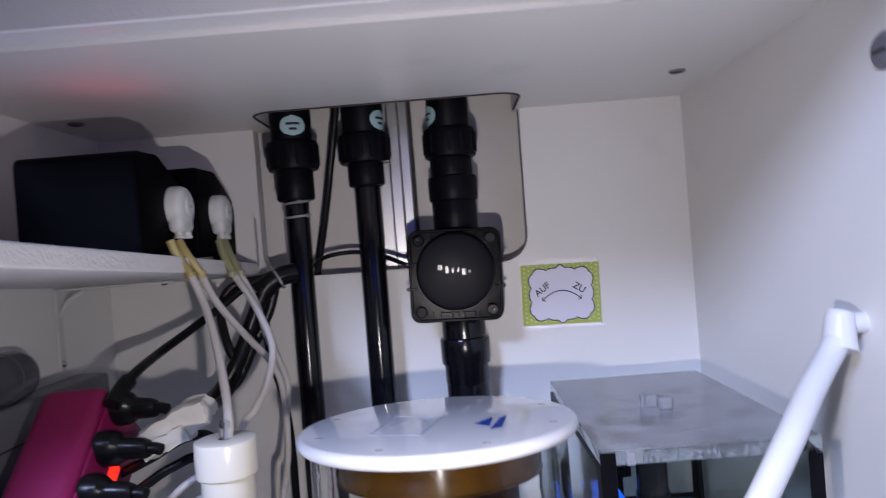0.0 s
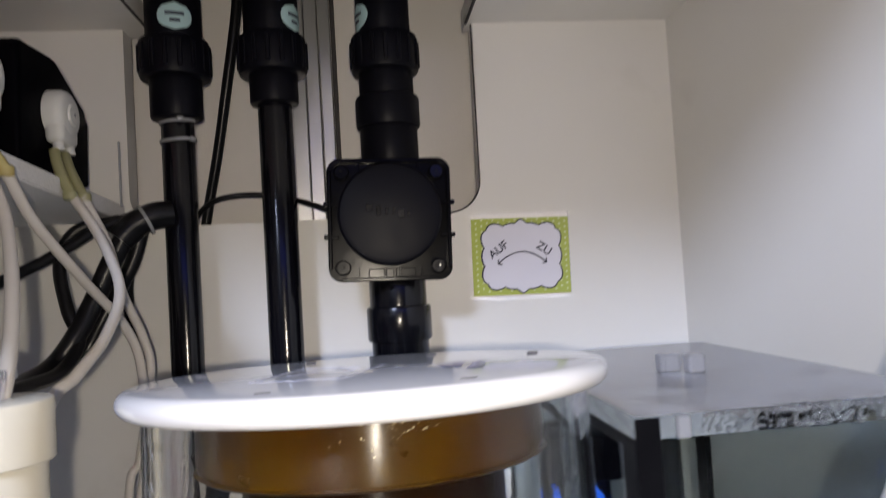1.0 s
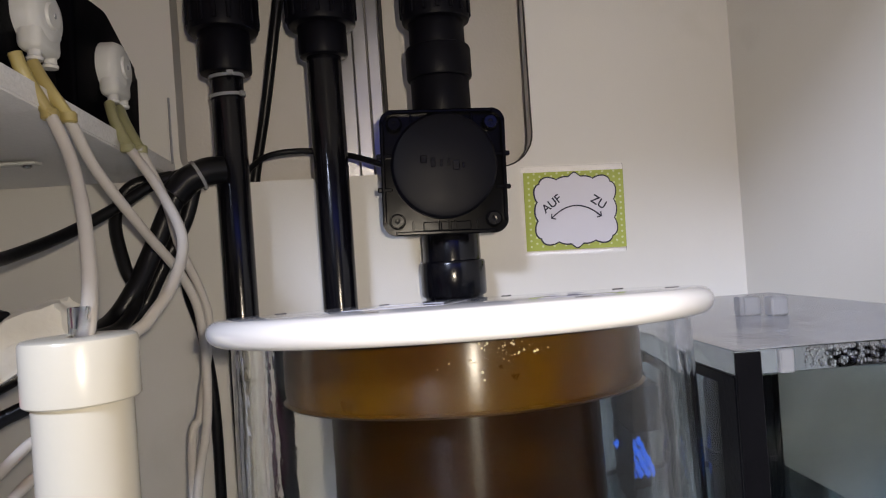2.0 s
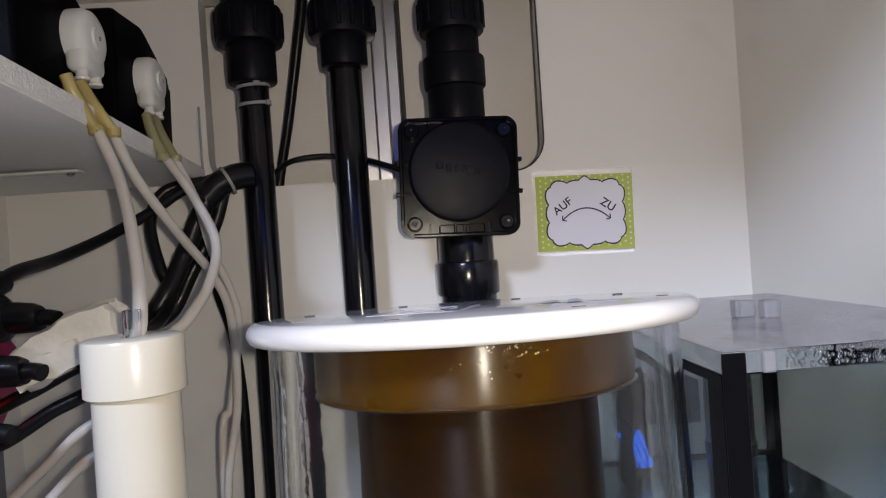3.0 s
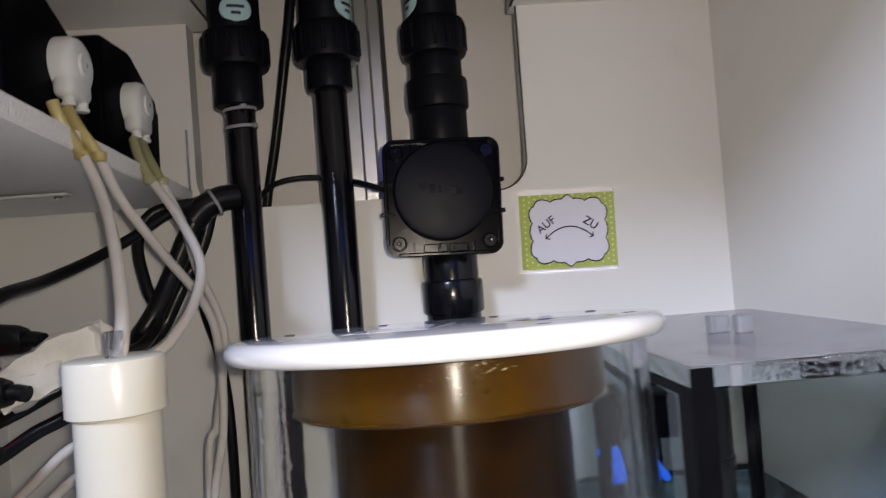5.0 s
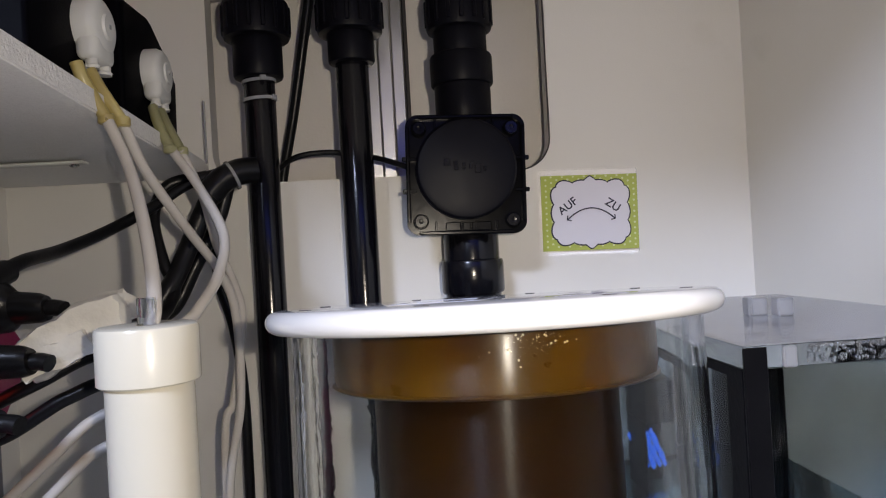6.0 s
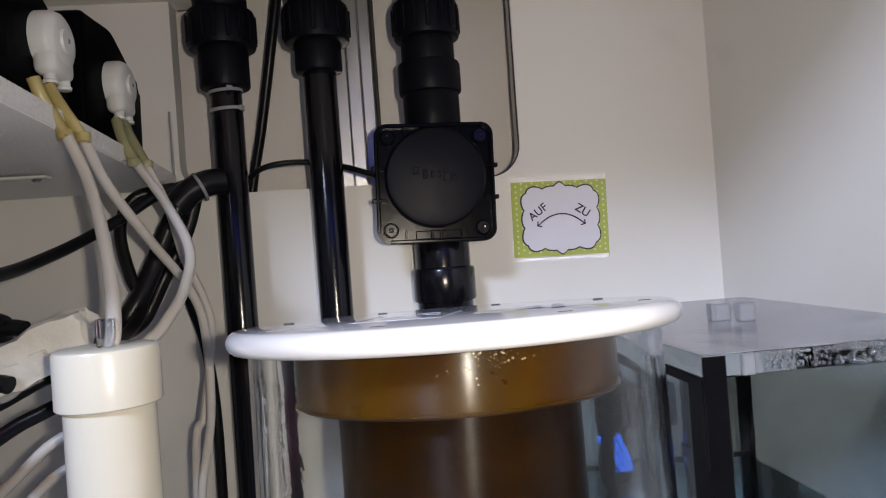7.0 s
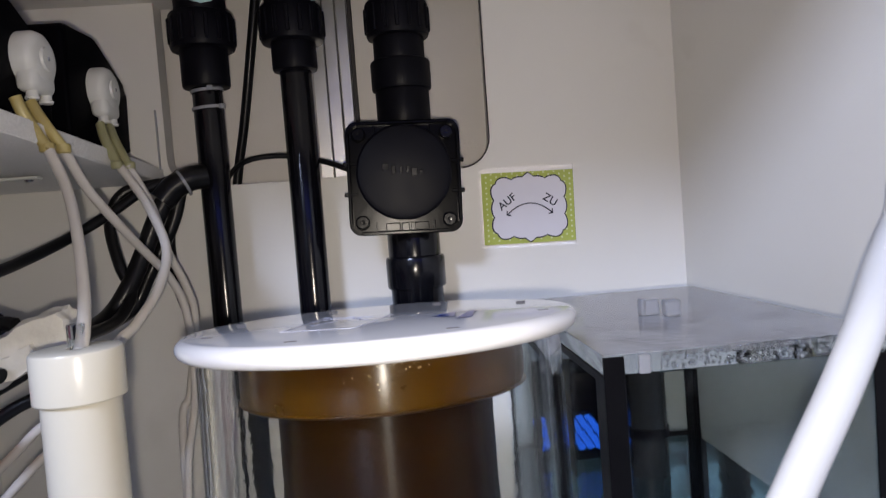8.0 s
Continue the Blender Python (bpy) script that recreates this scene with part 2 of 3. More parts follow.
# ---- the cabinet ----
W, TOP, FRONT, BASE = 0.282, 0.80, -0.50, 0.20
OL, OR, OZ, CUT = -0.131, 0.1255, 0.6545, -0.078
setting("wall_left", box(-W - 0.018, -W, FRONT, 0.02, BASE, TOP + 0.02, 0.0008, 1), WHITE, "white melamine cabinet side panel")
setting("wall_right", box(W, W + 0.018, FRONT, 0.02, BASE, TOP + 0.02, 0.0008, 1), WHITE, "white melamine cabinet side panel")
setting("floor", box(-W - 0.018, W + 0.018, FRONT, 0.02, BASE - 0.018, BASE), FLOOR, "laminate cabinet floor")
# rear panel with its round-cornered cut-out, open at the top
setting(
    "wall_back",
    outline(
        [(-W, BASE), (W, BASE), (W, TOP), (OR + 0.001, TOP)] + arc(OR - 0.024, OZ + 0.024, 0.024, 0, -90) + arc(OL + 0.024, OZ + 0.024, 0.024, -90, -180) + [(OL, TOP), (-W, TOP)],
        0.0,
        0.018,
    ),
    WHITE,
    "white melamine rear panel with a round-cornered cut-out",
)
# top board with the notch for the pipes
bm = bmesh.new()
notch = [(-W, 0.018), (-W, -0.284), (W, -0.284), (W, 0.018), (OR - 0.004, 0.018)] + arc(OR - 0.026, CUT + 0.022, 0.022, 0, -90) + arc(OL + 0.04, CUT + 0.022, 0.022, -90, -180) + [(OL + 0.018, 0.018)]
low = [bm.verts.new((x, y, TOP)) for x, y in notch]
high = [bm.verts.new((x, y, TOP + 0.016)) for x, y in notch]
bm.faces.new(low)
bm.faces.new(high)
for k in range(len(low)):
    bm.faces.new((low[k], high[k], high[(k + 1) % len(low)], low[(k + 1) % len(low)]))
ceiling = setting("ceiling", bm, WHITE, "white melamine top board notched round the pipes")
lip = [Vector((x, -0.0006, z)) for x, z in [(OR - 0.0004, TOP - 0.001)] + arc(OR - 0.0244, OZ + 0.0244, 0.024, 0, -90)]
setting("cutout_lip", tube(lip, 0.0006, 6, 0), SHADOW_GAP, "dark raw edge of the cut-out")
lip = [Vector((x, y, TOP - 0.0004)) for x, y in [(OR - 0.004, -0.001)] + arc(OR - 0.026, CUT + 0.022, 0.022, 0, -90) + arc(OL + 0.04, CUT + 0.022, 0.022, -90, -180) + [(OL + 0.018, -0.001)]]
setting("notch_lip", tube(lip, 0.0011, 6, 0), SHADOW_GAP, "dark raw edge of the notch")
setting("trim", box(-W, W, -0.306, -0.2845, TOP + 0.003, TOP + 0.07, 0.001, 1), EDGE, "white front rail under the aquarium")
setting("tank_base", box(-W - 0.018, W + 0.018, -0.50, 0.06, TOP + 0.071, TOP + 0.09), SHADOW_GAP, "black underside of the aquarium above")
setting("rear_wall", box(-0.5, 0.5, 0.050, 0.070, BASE, TOP + 0.2), REAR, "grey wall behind the cabinet")

# the room in front
setting("room_floor", box(-2.2, 2.2, -3.2, 0.9, -0.02, 0.0), ROOM)
setting("room_ceiling", box(-2.2, 2.2, -3.2, 0.9, 2.4, 2.42), ROOM)
setting("room_wall_left", box(-2.22, -2.2, -3.2, 0.9, 0, 2.4), ROOM)
setting("room_wall_right", box(2.2, 2.22, -3.2, 0.9, 0, 2.4), ROOM)
setting("room_wall_front", box(-2.2, 2.2, -3.22, -3.2, 0, 2.4), ROOM)
setting("room_wall_back", box(-2.2, 2.2, 0.9, 0.92, 0, 2.4), ROOM)
setting("plinth", box(-0.30, 0.30, -0.47, 0.0, 0.0, BASE - 0.018), WHITE)

# aluminium profile behind the cut-out
rail = thing("aluminium_profile", (0.0, 0.045, BASE), "silver aluminium profile on the wall behind the cut-out", "profile")
for a, b, d in ((-0.0155, -0.0045, 0.034), (-0.0035, 0.0065, 0.034), (0.0075, 0.0165, 0.036)):
    part("flange", box(a, b, d, 0.0495, BASE, TOP + 0.19, 0.0006, 1), ALU, rail)
part("cover_strip", box(0.0175, 0.0205, 0.030, 0.0495, BASE, TOP + 0.19, 0.0005, 1), SHADOW_GAP, rail)

# drilled sockets in the top board and the side
for n, (x, y) in enumerate(((0.244, -0.106), (-0.254, -0.090))):
    hole = thing("cam_fitting", (x, y, TOP), "dark cam fitting socket in the white top board", "fitting", "cam fittings")
    part("socket", lathe([(0, -0.0012), (0.0048, -0.0012), (0.0052, -0.0002), (0.0052, 0.0)], pose(x, y, TOP), 24), SHADOW_GAP, hole)
    part("rim", lathe([(0.0052, -0.0016), (0.0066, -0.0012), (0.0066, 0.0), (0.0052, 0.0)], pose(x, y, TOP), 24, True), GREY_BOX, hole)
hole = thing("hinge_socket", (W, -0.304, 0.757), "grey round plug in the white side panel", "fitting")
part("plug", lathe([(0, 0.0025), (0.008, 0.0022), (0.010, 0.0), (0, 0.0)], pose(W, -0.304, 0.757, 0, -90, 0), 24), GREY_BOX, hole)
part("slot", box(W - 0.0032, W - 0.0024, -0.309, -0.299, 0.7562, 0.7578), SHADOW_GAP, hole)

# ---- standpipes ----
PY = -0.024


def pipe_stack(name, x, rows, label, nut_z):
    """A standpipe of turned pieces: rows of (name, radius, from z, to z)."""
    ob = thing(name, (x, PY, BASE), label, "pipe", "standpipes")
    for what, r, z0, z1 in rows:
        b = min(0.0022, (z1 - z0) / 4)
        part(what, lathe([(r * 0.55, z0), (r - b, z0), (r - b * 0.3, z0 + b * 0.3), (r, z0 + b), (r, z1 - b), (r - b * 0.3, z1 - b * 0.3), (r - b, z1), (r * 0.55, z1)], pose(x, PY, 0), 40), BLACK if what in ("pipe", "collar") and z0 < 0.68 else BLACK_MATT, ob)
    # ribs round the union nut
    z0, z1, r = nut_z
    for k in range(16):
        a = 2 * math.pi * k / 16
        part("grip_rib", box(-0.0016, 0.0016, -0.0010, 0.0012, z0 + 0.004, z1 - 0.004, 0.0006, 1, pose(x + r * math.cos(a), PY + r * math.sin(a), 0, 0, 0, math.degrees(a) - 90)), BLACK_MATT, ob)
    return ob


def oval_label(x, z, r, spin):
    """The mint oval label glued round a pipe, with bars for its print."""
    bm = bmesh.new()
    n = 20
    rows = []
    for j in range(-4, 5):
        v = j / 4
        w = 0.0118 * math.sqrt(max(0.0, 1 - v * v)) + 1e-5
        row = []
        for i in range(n + 1):
            a = radians(spin) + (w * (2 * i / n - 1)) / r
            row.append(bm.verts.new((x + r * math.sin(a), PY - r * math.cos(a), z + 0.0095 * v)))
        rows.append(row)
    for a, b in zip(rows, rows[1:]):
        for i in range(n):
            bm.faces.new((a[i], a[i + 1], b[i + 1], b[i]))
    lab = tagged(part("oval_label", bm, MINT), "mint oval paper label glued on a black pipe", "label", "pipe labels")
    for w, dz in ((0.0062, 0.0016), (0.0034, -0.0032)):
        bm = bmesh.new()
        a0 = radians(spin)
        lo, hi = [], []
        for i in range(9):
            a = a0 + w * (i / 4 - 1) / r
            lo.append(bm.verts.new((x + (r + 0.0004) * math.sin(a), PY - (r + 0.0004) * math.cos(a), z + dz - 0.0011)))
            hi.append(bm.verts.new((x + (r + 0.0004) * math.sin(a), PY - (r + 0.0004) * math.cos(a), z + dz + 0.0011)))
        for i in range(8):
            bm.faces.new((lo[i], lo[i + 1], hi[i + 1], hi[i]))
        part("printed_bar", bm, INK, lab)
    return lab


UP = TOP + 0.069
X1, X2, X3 = -0.089, -0.022, 0.0573
p1 = pipe_stack("standpipe", X1, [("pipe", 0.0110, BASE, 0.730), ("sleeve", 0.0175, 0.726, 0.756), ("union_nut", 0.0235, 0.754, 0.781), ("socket", 0.0188, 0.779, UP)], "thin black standpipe with a union nut and clear cable ties", (0.754, 0.781, 0.0235))
p2 = pipe_stack("standpipe", X2, [("pipe", 0.0119, BASE, 0.740), ("sleeve", 0.0168, 0.7344, 0.7575), ("union_nut", 0.0235, 0.7555, 0.7826), ("socket", 0.0192, 0.7805, UP)], "plain black standpipe with a union nut", (0.7555, 0.7826, 0.0235))
p3 = pipe_stack(
    "standpipe",
    X3,
    [("pipe", 0.0195, BASE, 0.55), ("pipe", 0.0202, 0.545, 0.612), ("collar", 0.0228, 0.5635, 0.5885), ("pipe", 0.0205, 0.685, 0.7175), ("collar", 0.0228, 0.7145, 0.7375), ("pipe", 0.0194, 0.735, 0.756), ("union_nut", 0.0238, 0.7545, 0.7816), ("socket", 0.0192, 0.779, UP)],
    "wide black standpipe carrying the gate valve",
    (0.7545, 0.7816, 0.0238),
)
oval_label(X1, 0.7935, 0.0192, 18)
oval_label(X2, 0.7935, 0.0196, 62)
oval_label(X3, 0.7935, 0.0196, -68)
for z in (0.7245, 0.7115):
    tie = thing("cable_tie", (X1, PY, z), "clear nylon cable tie round the thin pipe", "cable tie", "cable ties")
    part("strap", lathe([(0.0112, -0.0011), (0.0122, -0.0011), (0.0122, 0.0011), (0.0112, 0.0011)], pose(X1, PY, z, 3, -4, 0), 32, True), TIE, tie)
    part("head", box(-0.0022, 0.0022, -0.0145, -0.0118, -0.0018, 0.0018, 0.0006, 1, pose(X1 + (0.003 if z > 0.72 else 0.0), PY, z, 0, 0, 10 if z > 0.72 else 60)), TIE, tie)

# ---- gate valve ----
VM = pose(0.0535, -0.055, 0.6472, 0, 1.6, 0)
valve = thing("gate_valve", (0.0535, -0.045, 0.606), "square black gate valve with a round grey cover", "valve")
h = 0.0412


def vpart(name, bm, mat, label="", parent=None):
    bm.transform(VM)
    return part(name, bm, mat, parent or valve, label)


bm = outline(rounded(-h, h, -h, h, 0.009), 0.004, 0.007)
vpart("back_plate", bm, SMOKE)
vpart("body", box(-0.033, 0.033, 0.007, 0.045, -0.036, 0.036, 0.006, 3), BLACK_MATT)
# raised rim of the plate
for a in (0, 90, 180, 270):
    vpart("rim", box(-h + 0.007, h - 0.007, -0.001, 0.006, h - 0.0028, h, 0.0008, 1, pose(0, 0, 0, 0, a, 0)), SMOKE)
    c = pose(0, 0, 0, 0, a, 0) @ pose(h - 0.009, 0, h - 0.009)
    bm = bmesh.new()
    ring = [(0.009 * math.cos(radians(t)), 0.009 * math.sin(radians(t))) for t in range(0, 91, 15)]
    ins = [(0.0064 * math.cos(radians(t)), 0.0064 * math.sin(radians(t))) for t in range(90, -1, -15)]
    outline(ring + ins, -0.001, 0.006, bm)
    bm.transform(c)
    vpart("rim_corner", bm, SMOKE)
    # bolt boss with a screw head
    boss = vpart("bolt_boss", lathe([(0, 0.0012), (0.0046, 0.0012), (0.0052, 0.0006), (0.0056, -0.006), (0, -0.006)], c @ pose(-0.0005, 0, -0.0005, 90, 0, 0), 24), SMOKE)
    head = lathe([(0.0, 0.0), (0.0016, 0.0002), (0.0018, 0.0014), (0.0040, 0.0014), (0.0044, 0.0009), (0.0044, 0.0), (0, 0)], c @ pose(-0.0005, -0.0012, -0.0005, 90, 0, 0), 24)
    vpart("bolt", head, BLACK if a < 180 else SMOKE, parent=boss)
vpart("cover", lathe([(0, 0.0075), (0.030, 0.0075), (0.0330, 0.0068), (0.0345, 0.0050), (0.0345, -0.006), (0, -0.006)], pose(0.0, 0, 0.0035, 90, 0, 0), 64), BLACK_MATT, "matt dark grey round cover")
cover = valve.children[-1]
for k, (dx, dz, w, hh, sl) in enumerate(((-0.0135, 0.004, 0.0045, 0.0052, -12), (-0.0075, 0.0018, 0.0032, 0.0065, -16), (-0.0022, 0.0014, 0.0022, 0.005, -10), (0.0026, 0.0016, 0.0020, 0.0052, -8), (0.0074, -0.0004, 0.0044, 0.0062, -14), (0.0122, -0.0006, 0.0022, 0.0036, -14))):
    vpart("embossed_bar", box(-w / 2, w / 2, -0.0081, -0.0070, -hh / 2, hh / 2, 0.0004, 1, pose(dx, 0, dz + 0.0035, 0, sl + 14, 0)), BLACK, parent=cover)
for dx, dz, w in ((-0.0215, -0.0352, 0.0014), (-0.004, -0.0352, 0.0012), (0.006, -0.0352, 0.0012), (0.0205, -0.0352, 0.0014), (-0.0205, 0.0352, 0.0014), (0.0195, 0.0352, 0.0014)):
    vpart("web", box(dx - w / 2, dx + w / 2, -0.0005, 0.005, dz - 0.0034, dz + 0.0034, 0.0003, 1), SMOKE)
for x0, x1 in ((-0.0150, -0.0045), (-0.0035, 0.0020), (0.0030, 0.0165)):
    vpart("rib_block", box(x0, x1, -0.0002, 0.005, -0.0386, -0.0326, 0.0006, 1), SMOKE)
for sx in (-1, 1):
    for dz in (0.011, -0.011):
        vpart("clip", box(sx * (h + 0.0008) - 0.0018, sx * (h + 0.0008) + 0.0018, -0.0005, 0.0045, dz - 0.0016, dz + 0.0016, 0.0006, 1), BLACK)
        vpart("side_web", box(sx * 0.0370 - 0.0030, sx * 0.0370 + 0.0030, -0.0008, 0.005, dz - 0.0012, dz + 0.0012, 0.0004, 1), SMOKE)

# ---- notice on the rear panel ----
notice = thing("notice", (0.153, -0.001, 0.589), "laminated green dotted notice with a white scalloped plaque", "notice")
NM = pose(0.1535, -0.0010, 0.6190, 0, 1.0, 0)


def npart(name, bm, mat, label=""):
    bm.transform(NM)
    return part(name, bm, mat, notice, label, smooth=False)


npart("laminate", outline(rounded(-0.0405, 0.0376, -0.0320, 0.0335, 0.001), -0.0003, 0.0006), FOIL, "clear laminate foil").visible_shadow = False
npart("card", outline([(-0.0380, -0.029), (0.0372, -0.029), (0.0372, 0.029), (-0.0380, 0.029)], -0.0012, -0.0007), GREEN)
dots = bmesh.new()
for i in range(-8, 9):
    for j in range(-6, 7):
        x, z = i * 0.0043, j * 0.0043 + (0.00215 if i % 2 else 0)
        if abs(x) < 0.036 and abs(z) < 0.028 and (abs(x) > 0.028 or abs(z) > 0.0215):
            outline([(x + 0.0009 * math.cos(t * 1.0472), z + 0.0009 * math.sin(t * 1.0472)) for t in range(6)], -0.00145, -0.0012, dots)
npart("printed_dots", dots, DOT)


def plaque(grow):
    """A rounded oblong with fourteen even scallops and a point at the top and the bottom."""
    base = [Vector((x, z)) for x, z in rounded(-0.0288, 0.0288, -0.0230, 0.0230, 0.008, 8)]
    steps = [(b - a).length for a, b in zip(base, base[1:] + base[:1])]
    whole = sum(steps)
    # the way along the outline starts at the middle of the top
    start = next(k for k in range(len(base)) if base[k].y > 0.0229 and base[(k + 1) % len(base)].x < 0 < base[k].x + 1e-6)
    first = base[start].x
    pts = []
    for n in range(224):
        d = whole * n / 224 + first
        k = start
        while d > steps[k]:
            d -= steps[k]
            k = (k + 1) % len(base)
        a, b = base[k], base[(k + 1) % len(base)]
        along = (b - a).normalized()
        u = n / 224
        tip = max(0.0, 1 - min(u, abs(u - 0.5), 1 - u) / 0.024)
        out = 0.0021 * abs(math.sin(14 * math.pi * u)) ** 0.75 + 0.0052 * tip + grow - 0.0004
        q = a + along * d + Vector((along.y, -along.x)) * out
        pts.append((q.x, q.y))
    return pts


npart("plaque_border", outline(plaque(0.0009), -0.0018, -0.00125), INK)
npart("plaque", outline(plaque(-0.0002), -0.0023, -0.0018), CARD)
npart("arrow", tube([(-0.0185 + 0.0370 * k / 8, -0.0028, -0.0052 + 0.0085 * (1 - (k / 4 - 1) ** 2)) for k in range(9)], 0.00050, 6, 4), INK)
for sx in (-1, 1):
    npart("arrow_head", tube([(sx * 0.0155, -0.0028, -0.0060), (sx * 0.0188, -0.0028, -0.0054), (sx * 0.0184, -0.0028, -0.0020)], 0.00050, 6, 0), INK)


def word(text, size, m):
    data = bpy.data.curves.new("word", "FONT")
    data.body, data.size, data.align_x, data.align_y, data.extrude, data.offset = text, size, "CENTER", "CENTER", 0.00012, 0.00012
    ob = new("word", data)
    bpy.context.view_layer.update()
    me = bpy.data.meshes.new_from_object(ob.evaluated_get(bpy.context.evaluated_depsgraph_get()))
    bpy.data.objects.remove(ob)
    bm = bmesh.new()
    bm.from_mesh(me)
    bm.transform(m)
    return bm


npart("word", word("AUF", 0.0088, pose(-0.0180, -0.0026, 0.0052, 90, -36, 0)), INK)
npart("word", word("ZU", 0.0090, pose(0.0172, -0.0026, 0.0050, 90, 34, 0)), INK)

# ---- skimmer ----
SX, SY, SZ = 0.0364, -0.2810, 0.5772
SM = pose(SX, SY, SZ, -3.2, 0, 0)
skimmer = thing("protein_skimmer", (SX, SY, BASE), "clear acrylic protein skimmer with a stained brown cup", "skimmer")


def spart(name, bm, mat, label="", parent=None):
    bm.transform(SM)
    return part(name, bm, mat, parent or skimmer, label)


BZ = BASE - SZ
lid = spart("lid", lathe([(0, 0.0007), (0.0741, 0.0007), (0.0752, 0.0004), (0.0763, -0.0004), (0.0771, -0.0016), (0.0774, -0.0030), (0.0771, -0.0044), (0.0763, -0.0056), (0.0752, -0.0064), (0.0741, -0.0067), (0, -0.0067)], None, 128), LID_WHITE, "glossy white round acrylic lid")
for k in range(8):
    a = radians(22 + 45 * k)
    spart("screw_slot", box(-0.0020, 0.0020, -0.00028, 0.00028, -0.0002, 0.0001, 0.00005, 1, pose(0.066 * math.cos(a), 0.066 * math.sin(a), 0.0008)), SHADOW_GAP, parent=lid)
# faded blue stamp on the lid
for ax, ay, bx, by in ((-0.0344, -0.026, -0.0244, 0.025), (-0.0344, -0.026, -0.0074, -0.034), (-0.0244, 0.021, -0.0034, 0.010), (-0.0074, -0.034, 0.0046, 0.016), (-0.0114, 0.012, -0.0054, -0.004), (-0.0254, -0.011, -0.0174, 0.002)):
    w, r = math.hypot(bx - ax, by - ay), math.degrees(math.atan2(by - ay, bx - ax))
    spart("stamp_line", box(-w / 2, w / 2, -0.0007, 0.0007, 0, 0.00012, 0, 1, pose((ax + bx) / 2, (ay + by) / 2, 0.0008, 0, 0, r)), FADED_INK, parent=lid)
bm = bmesh.new()
for shape in (((0.0200, -0.018), (0.0280, -0.026), (0.0306, -0.004)), ((0.0276, -0.034), (0.0340, -0.030), (0.0386, -0.002), (0.0340, -0.009))):
    vs = [bm.verts.new((x, y, 0.0011)) for x, y in shape]
    bm.faces.new(vs)
spart("stamp_mark", bm, BLUE_INK, parent=lid)
spart("body_tube", lathe([(0.0660, BZ), (0.0705, BZ), (0.0705, -0.0067), (0.0660, -0.0067)], None, 96, True), CLEAR, "clear acrylic cylinder").visible_shadow = False
cup = spart("cup_neck", lathe([(0.0546, -0.0068), (0.0556, -0.009), (0.0556, -0.0224), (0.0548, -0.0251), (0.0530, -0.0261), (0.0440, -0.0265)], None, 96), BROWN, "brown-stained collection cup")
spart("riser", lathe([(0.0425, -0.0265), (0.0422, -0.029), (0.0422, BZ + 0.01), (0, BZ + 0.01)], None, 80), BROWN_DARK, "dark brown riser tube")
spart("seam", lathe([(0.0552, -0.0247), (0.0562, -0.0253), (0.0550, -0.0261)], None, 96, True), BROWN, parent=cup)
spart("base_plate", lathe([(0, BZ), (0.074, BZ), (0.075, BZ + 0.002), (0.075, BZ + 0.008), (0, BZ + 0.008)], None, 64), LID_WHITE)
# bubbles on the cup; their pale colour stands in for torchlight sparkle
bm = bmesh.new()
rnd = random.Random(4)
for k in range(46):
    a, z, r = radians(rnd.gauss(-86, 6.0)), -0.0085 - abs(rnd.gauss(0, 0.0035)), rnd.uniform(0.00010, 0.00042)
    bmesh.ops.create_icosphere(bm, subdivisions=1, radius=r, matrix=pose(0.0560 * math.cos(a), 0.0560 * math.sin(a), z))
tagged(spart("bubble_film", bm, FOAM_SPARKLE), kind="stuff")

# ---- white capped pipe ----
CX, CY = -0.0840, -0.2765
white_pipe = thing("capped_pipe", (CX, CY, BASE), "cream-white capped plastic pipe standing upright", "pipe")
part("pipe", lathe([(0, BASE), (0.0148, BASE), (0.0148, 0.558), (0, 0.558)], pose(CX, CY, 0), 56), PVC_WHITE, white_pipe)
part("cap", lathe([(0.0148, 0.5556), (0.0166, 0.5556), (0.0172, 0.5562), (0.0172, 0.5742), (0.0168, 0.5752), (0.0158, 0.5757), (0.0040, 0.5757), (0.0040, 0.570)], pose(CX, CY, 0), 64), PVC_WHITE, white_pipe)
part("nipple", lathe([(0.0022, 0.5690), (0.0034, 0.5690), (0.0034, 0.5845), (0.0031, 0.5850), (0.0022, 0.5850)], pose(CX - 0.0005, CY + 0.002, 0), 24, True), CLEAR, white_pipe, "clear plastic nipple")

# ---- glass reservoir ----
RL, RR, RF, RB, RT = 0.1245, 0.2425, -0.288, -0.098, 0.5478
res = thing("glass_reservoir", (0.18, -0.2, BASE), "small glass water reservoir with black silicone corners", "tank")
g = 0.004
for x0, x1, y0, y1, z1 in ((RL, RR, RF, RF + g, RT), (RL, RR, RB - g, RB, RT), (RL, RL + g, RF + g + 0.0005, RB - g - 0.0005, RT), (RR - g, RR, RF + g + 0.0005, RB - g - 0.0005, RT), (RL + g + 0.0005, RR - g - 0.0005, RF + g + 0.0005, RB - g - 0.0005, BASE + g)):
    part("glass_pane", box(x0, x1, y0, y1, BASE, z1, 0.0004, 1), TANK_GLASS, res).visible_shadow = False
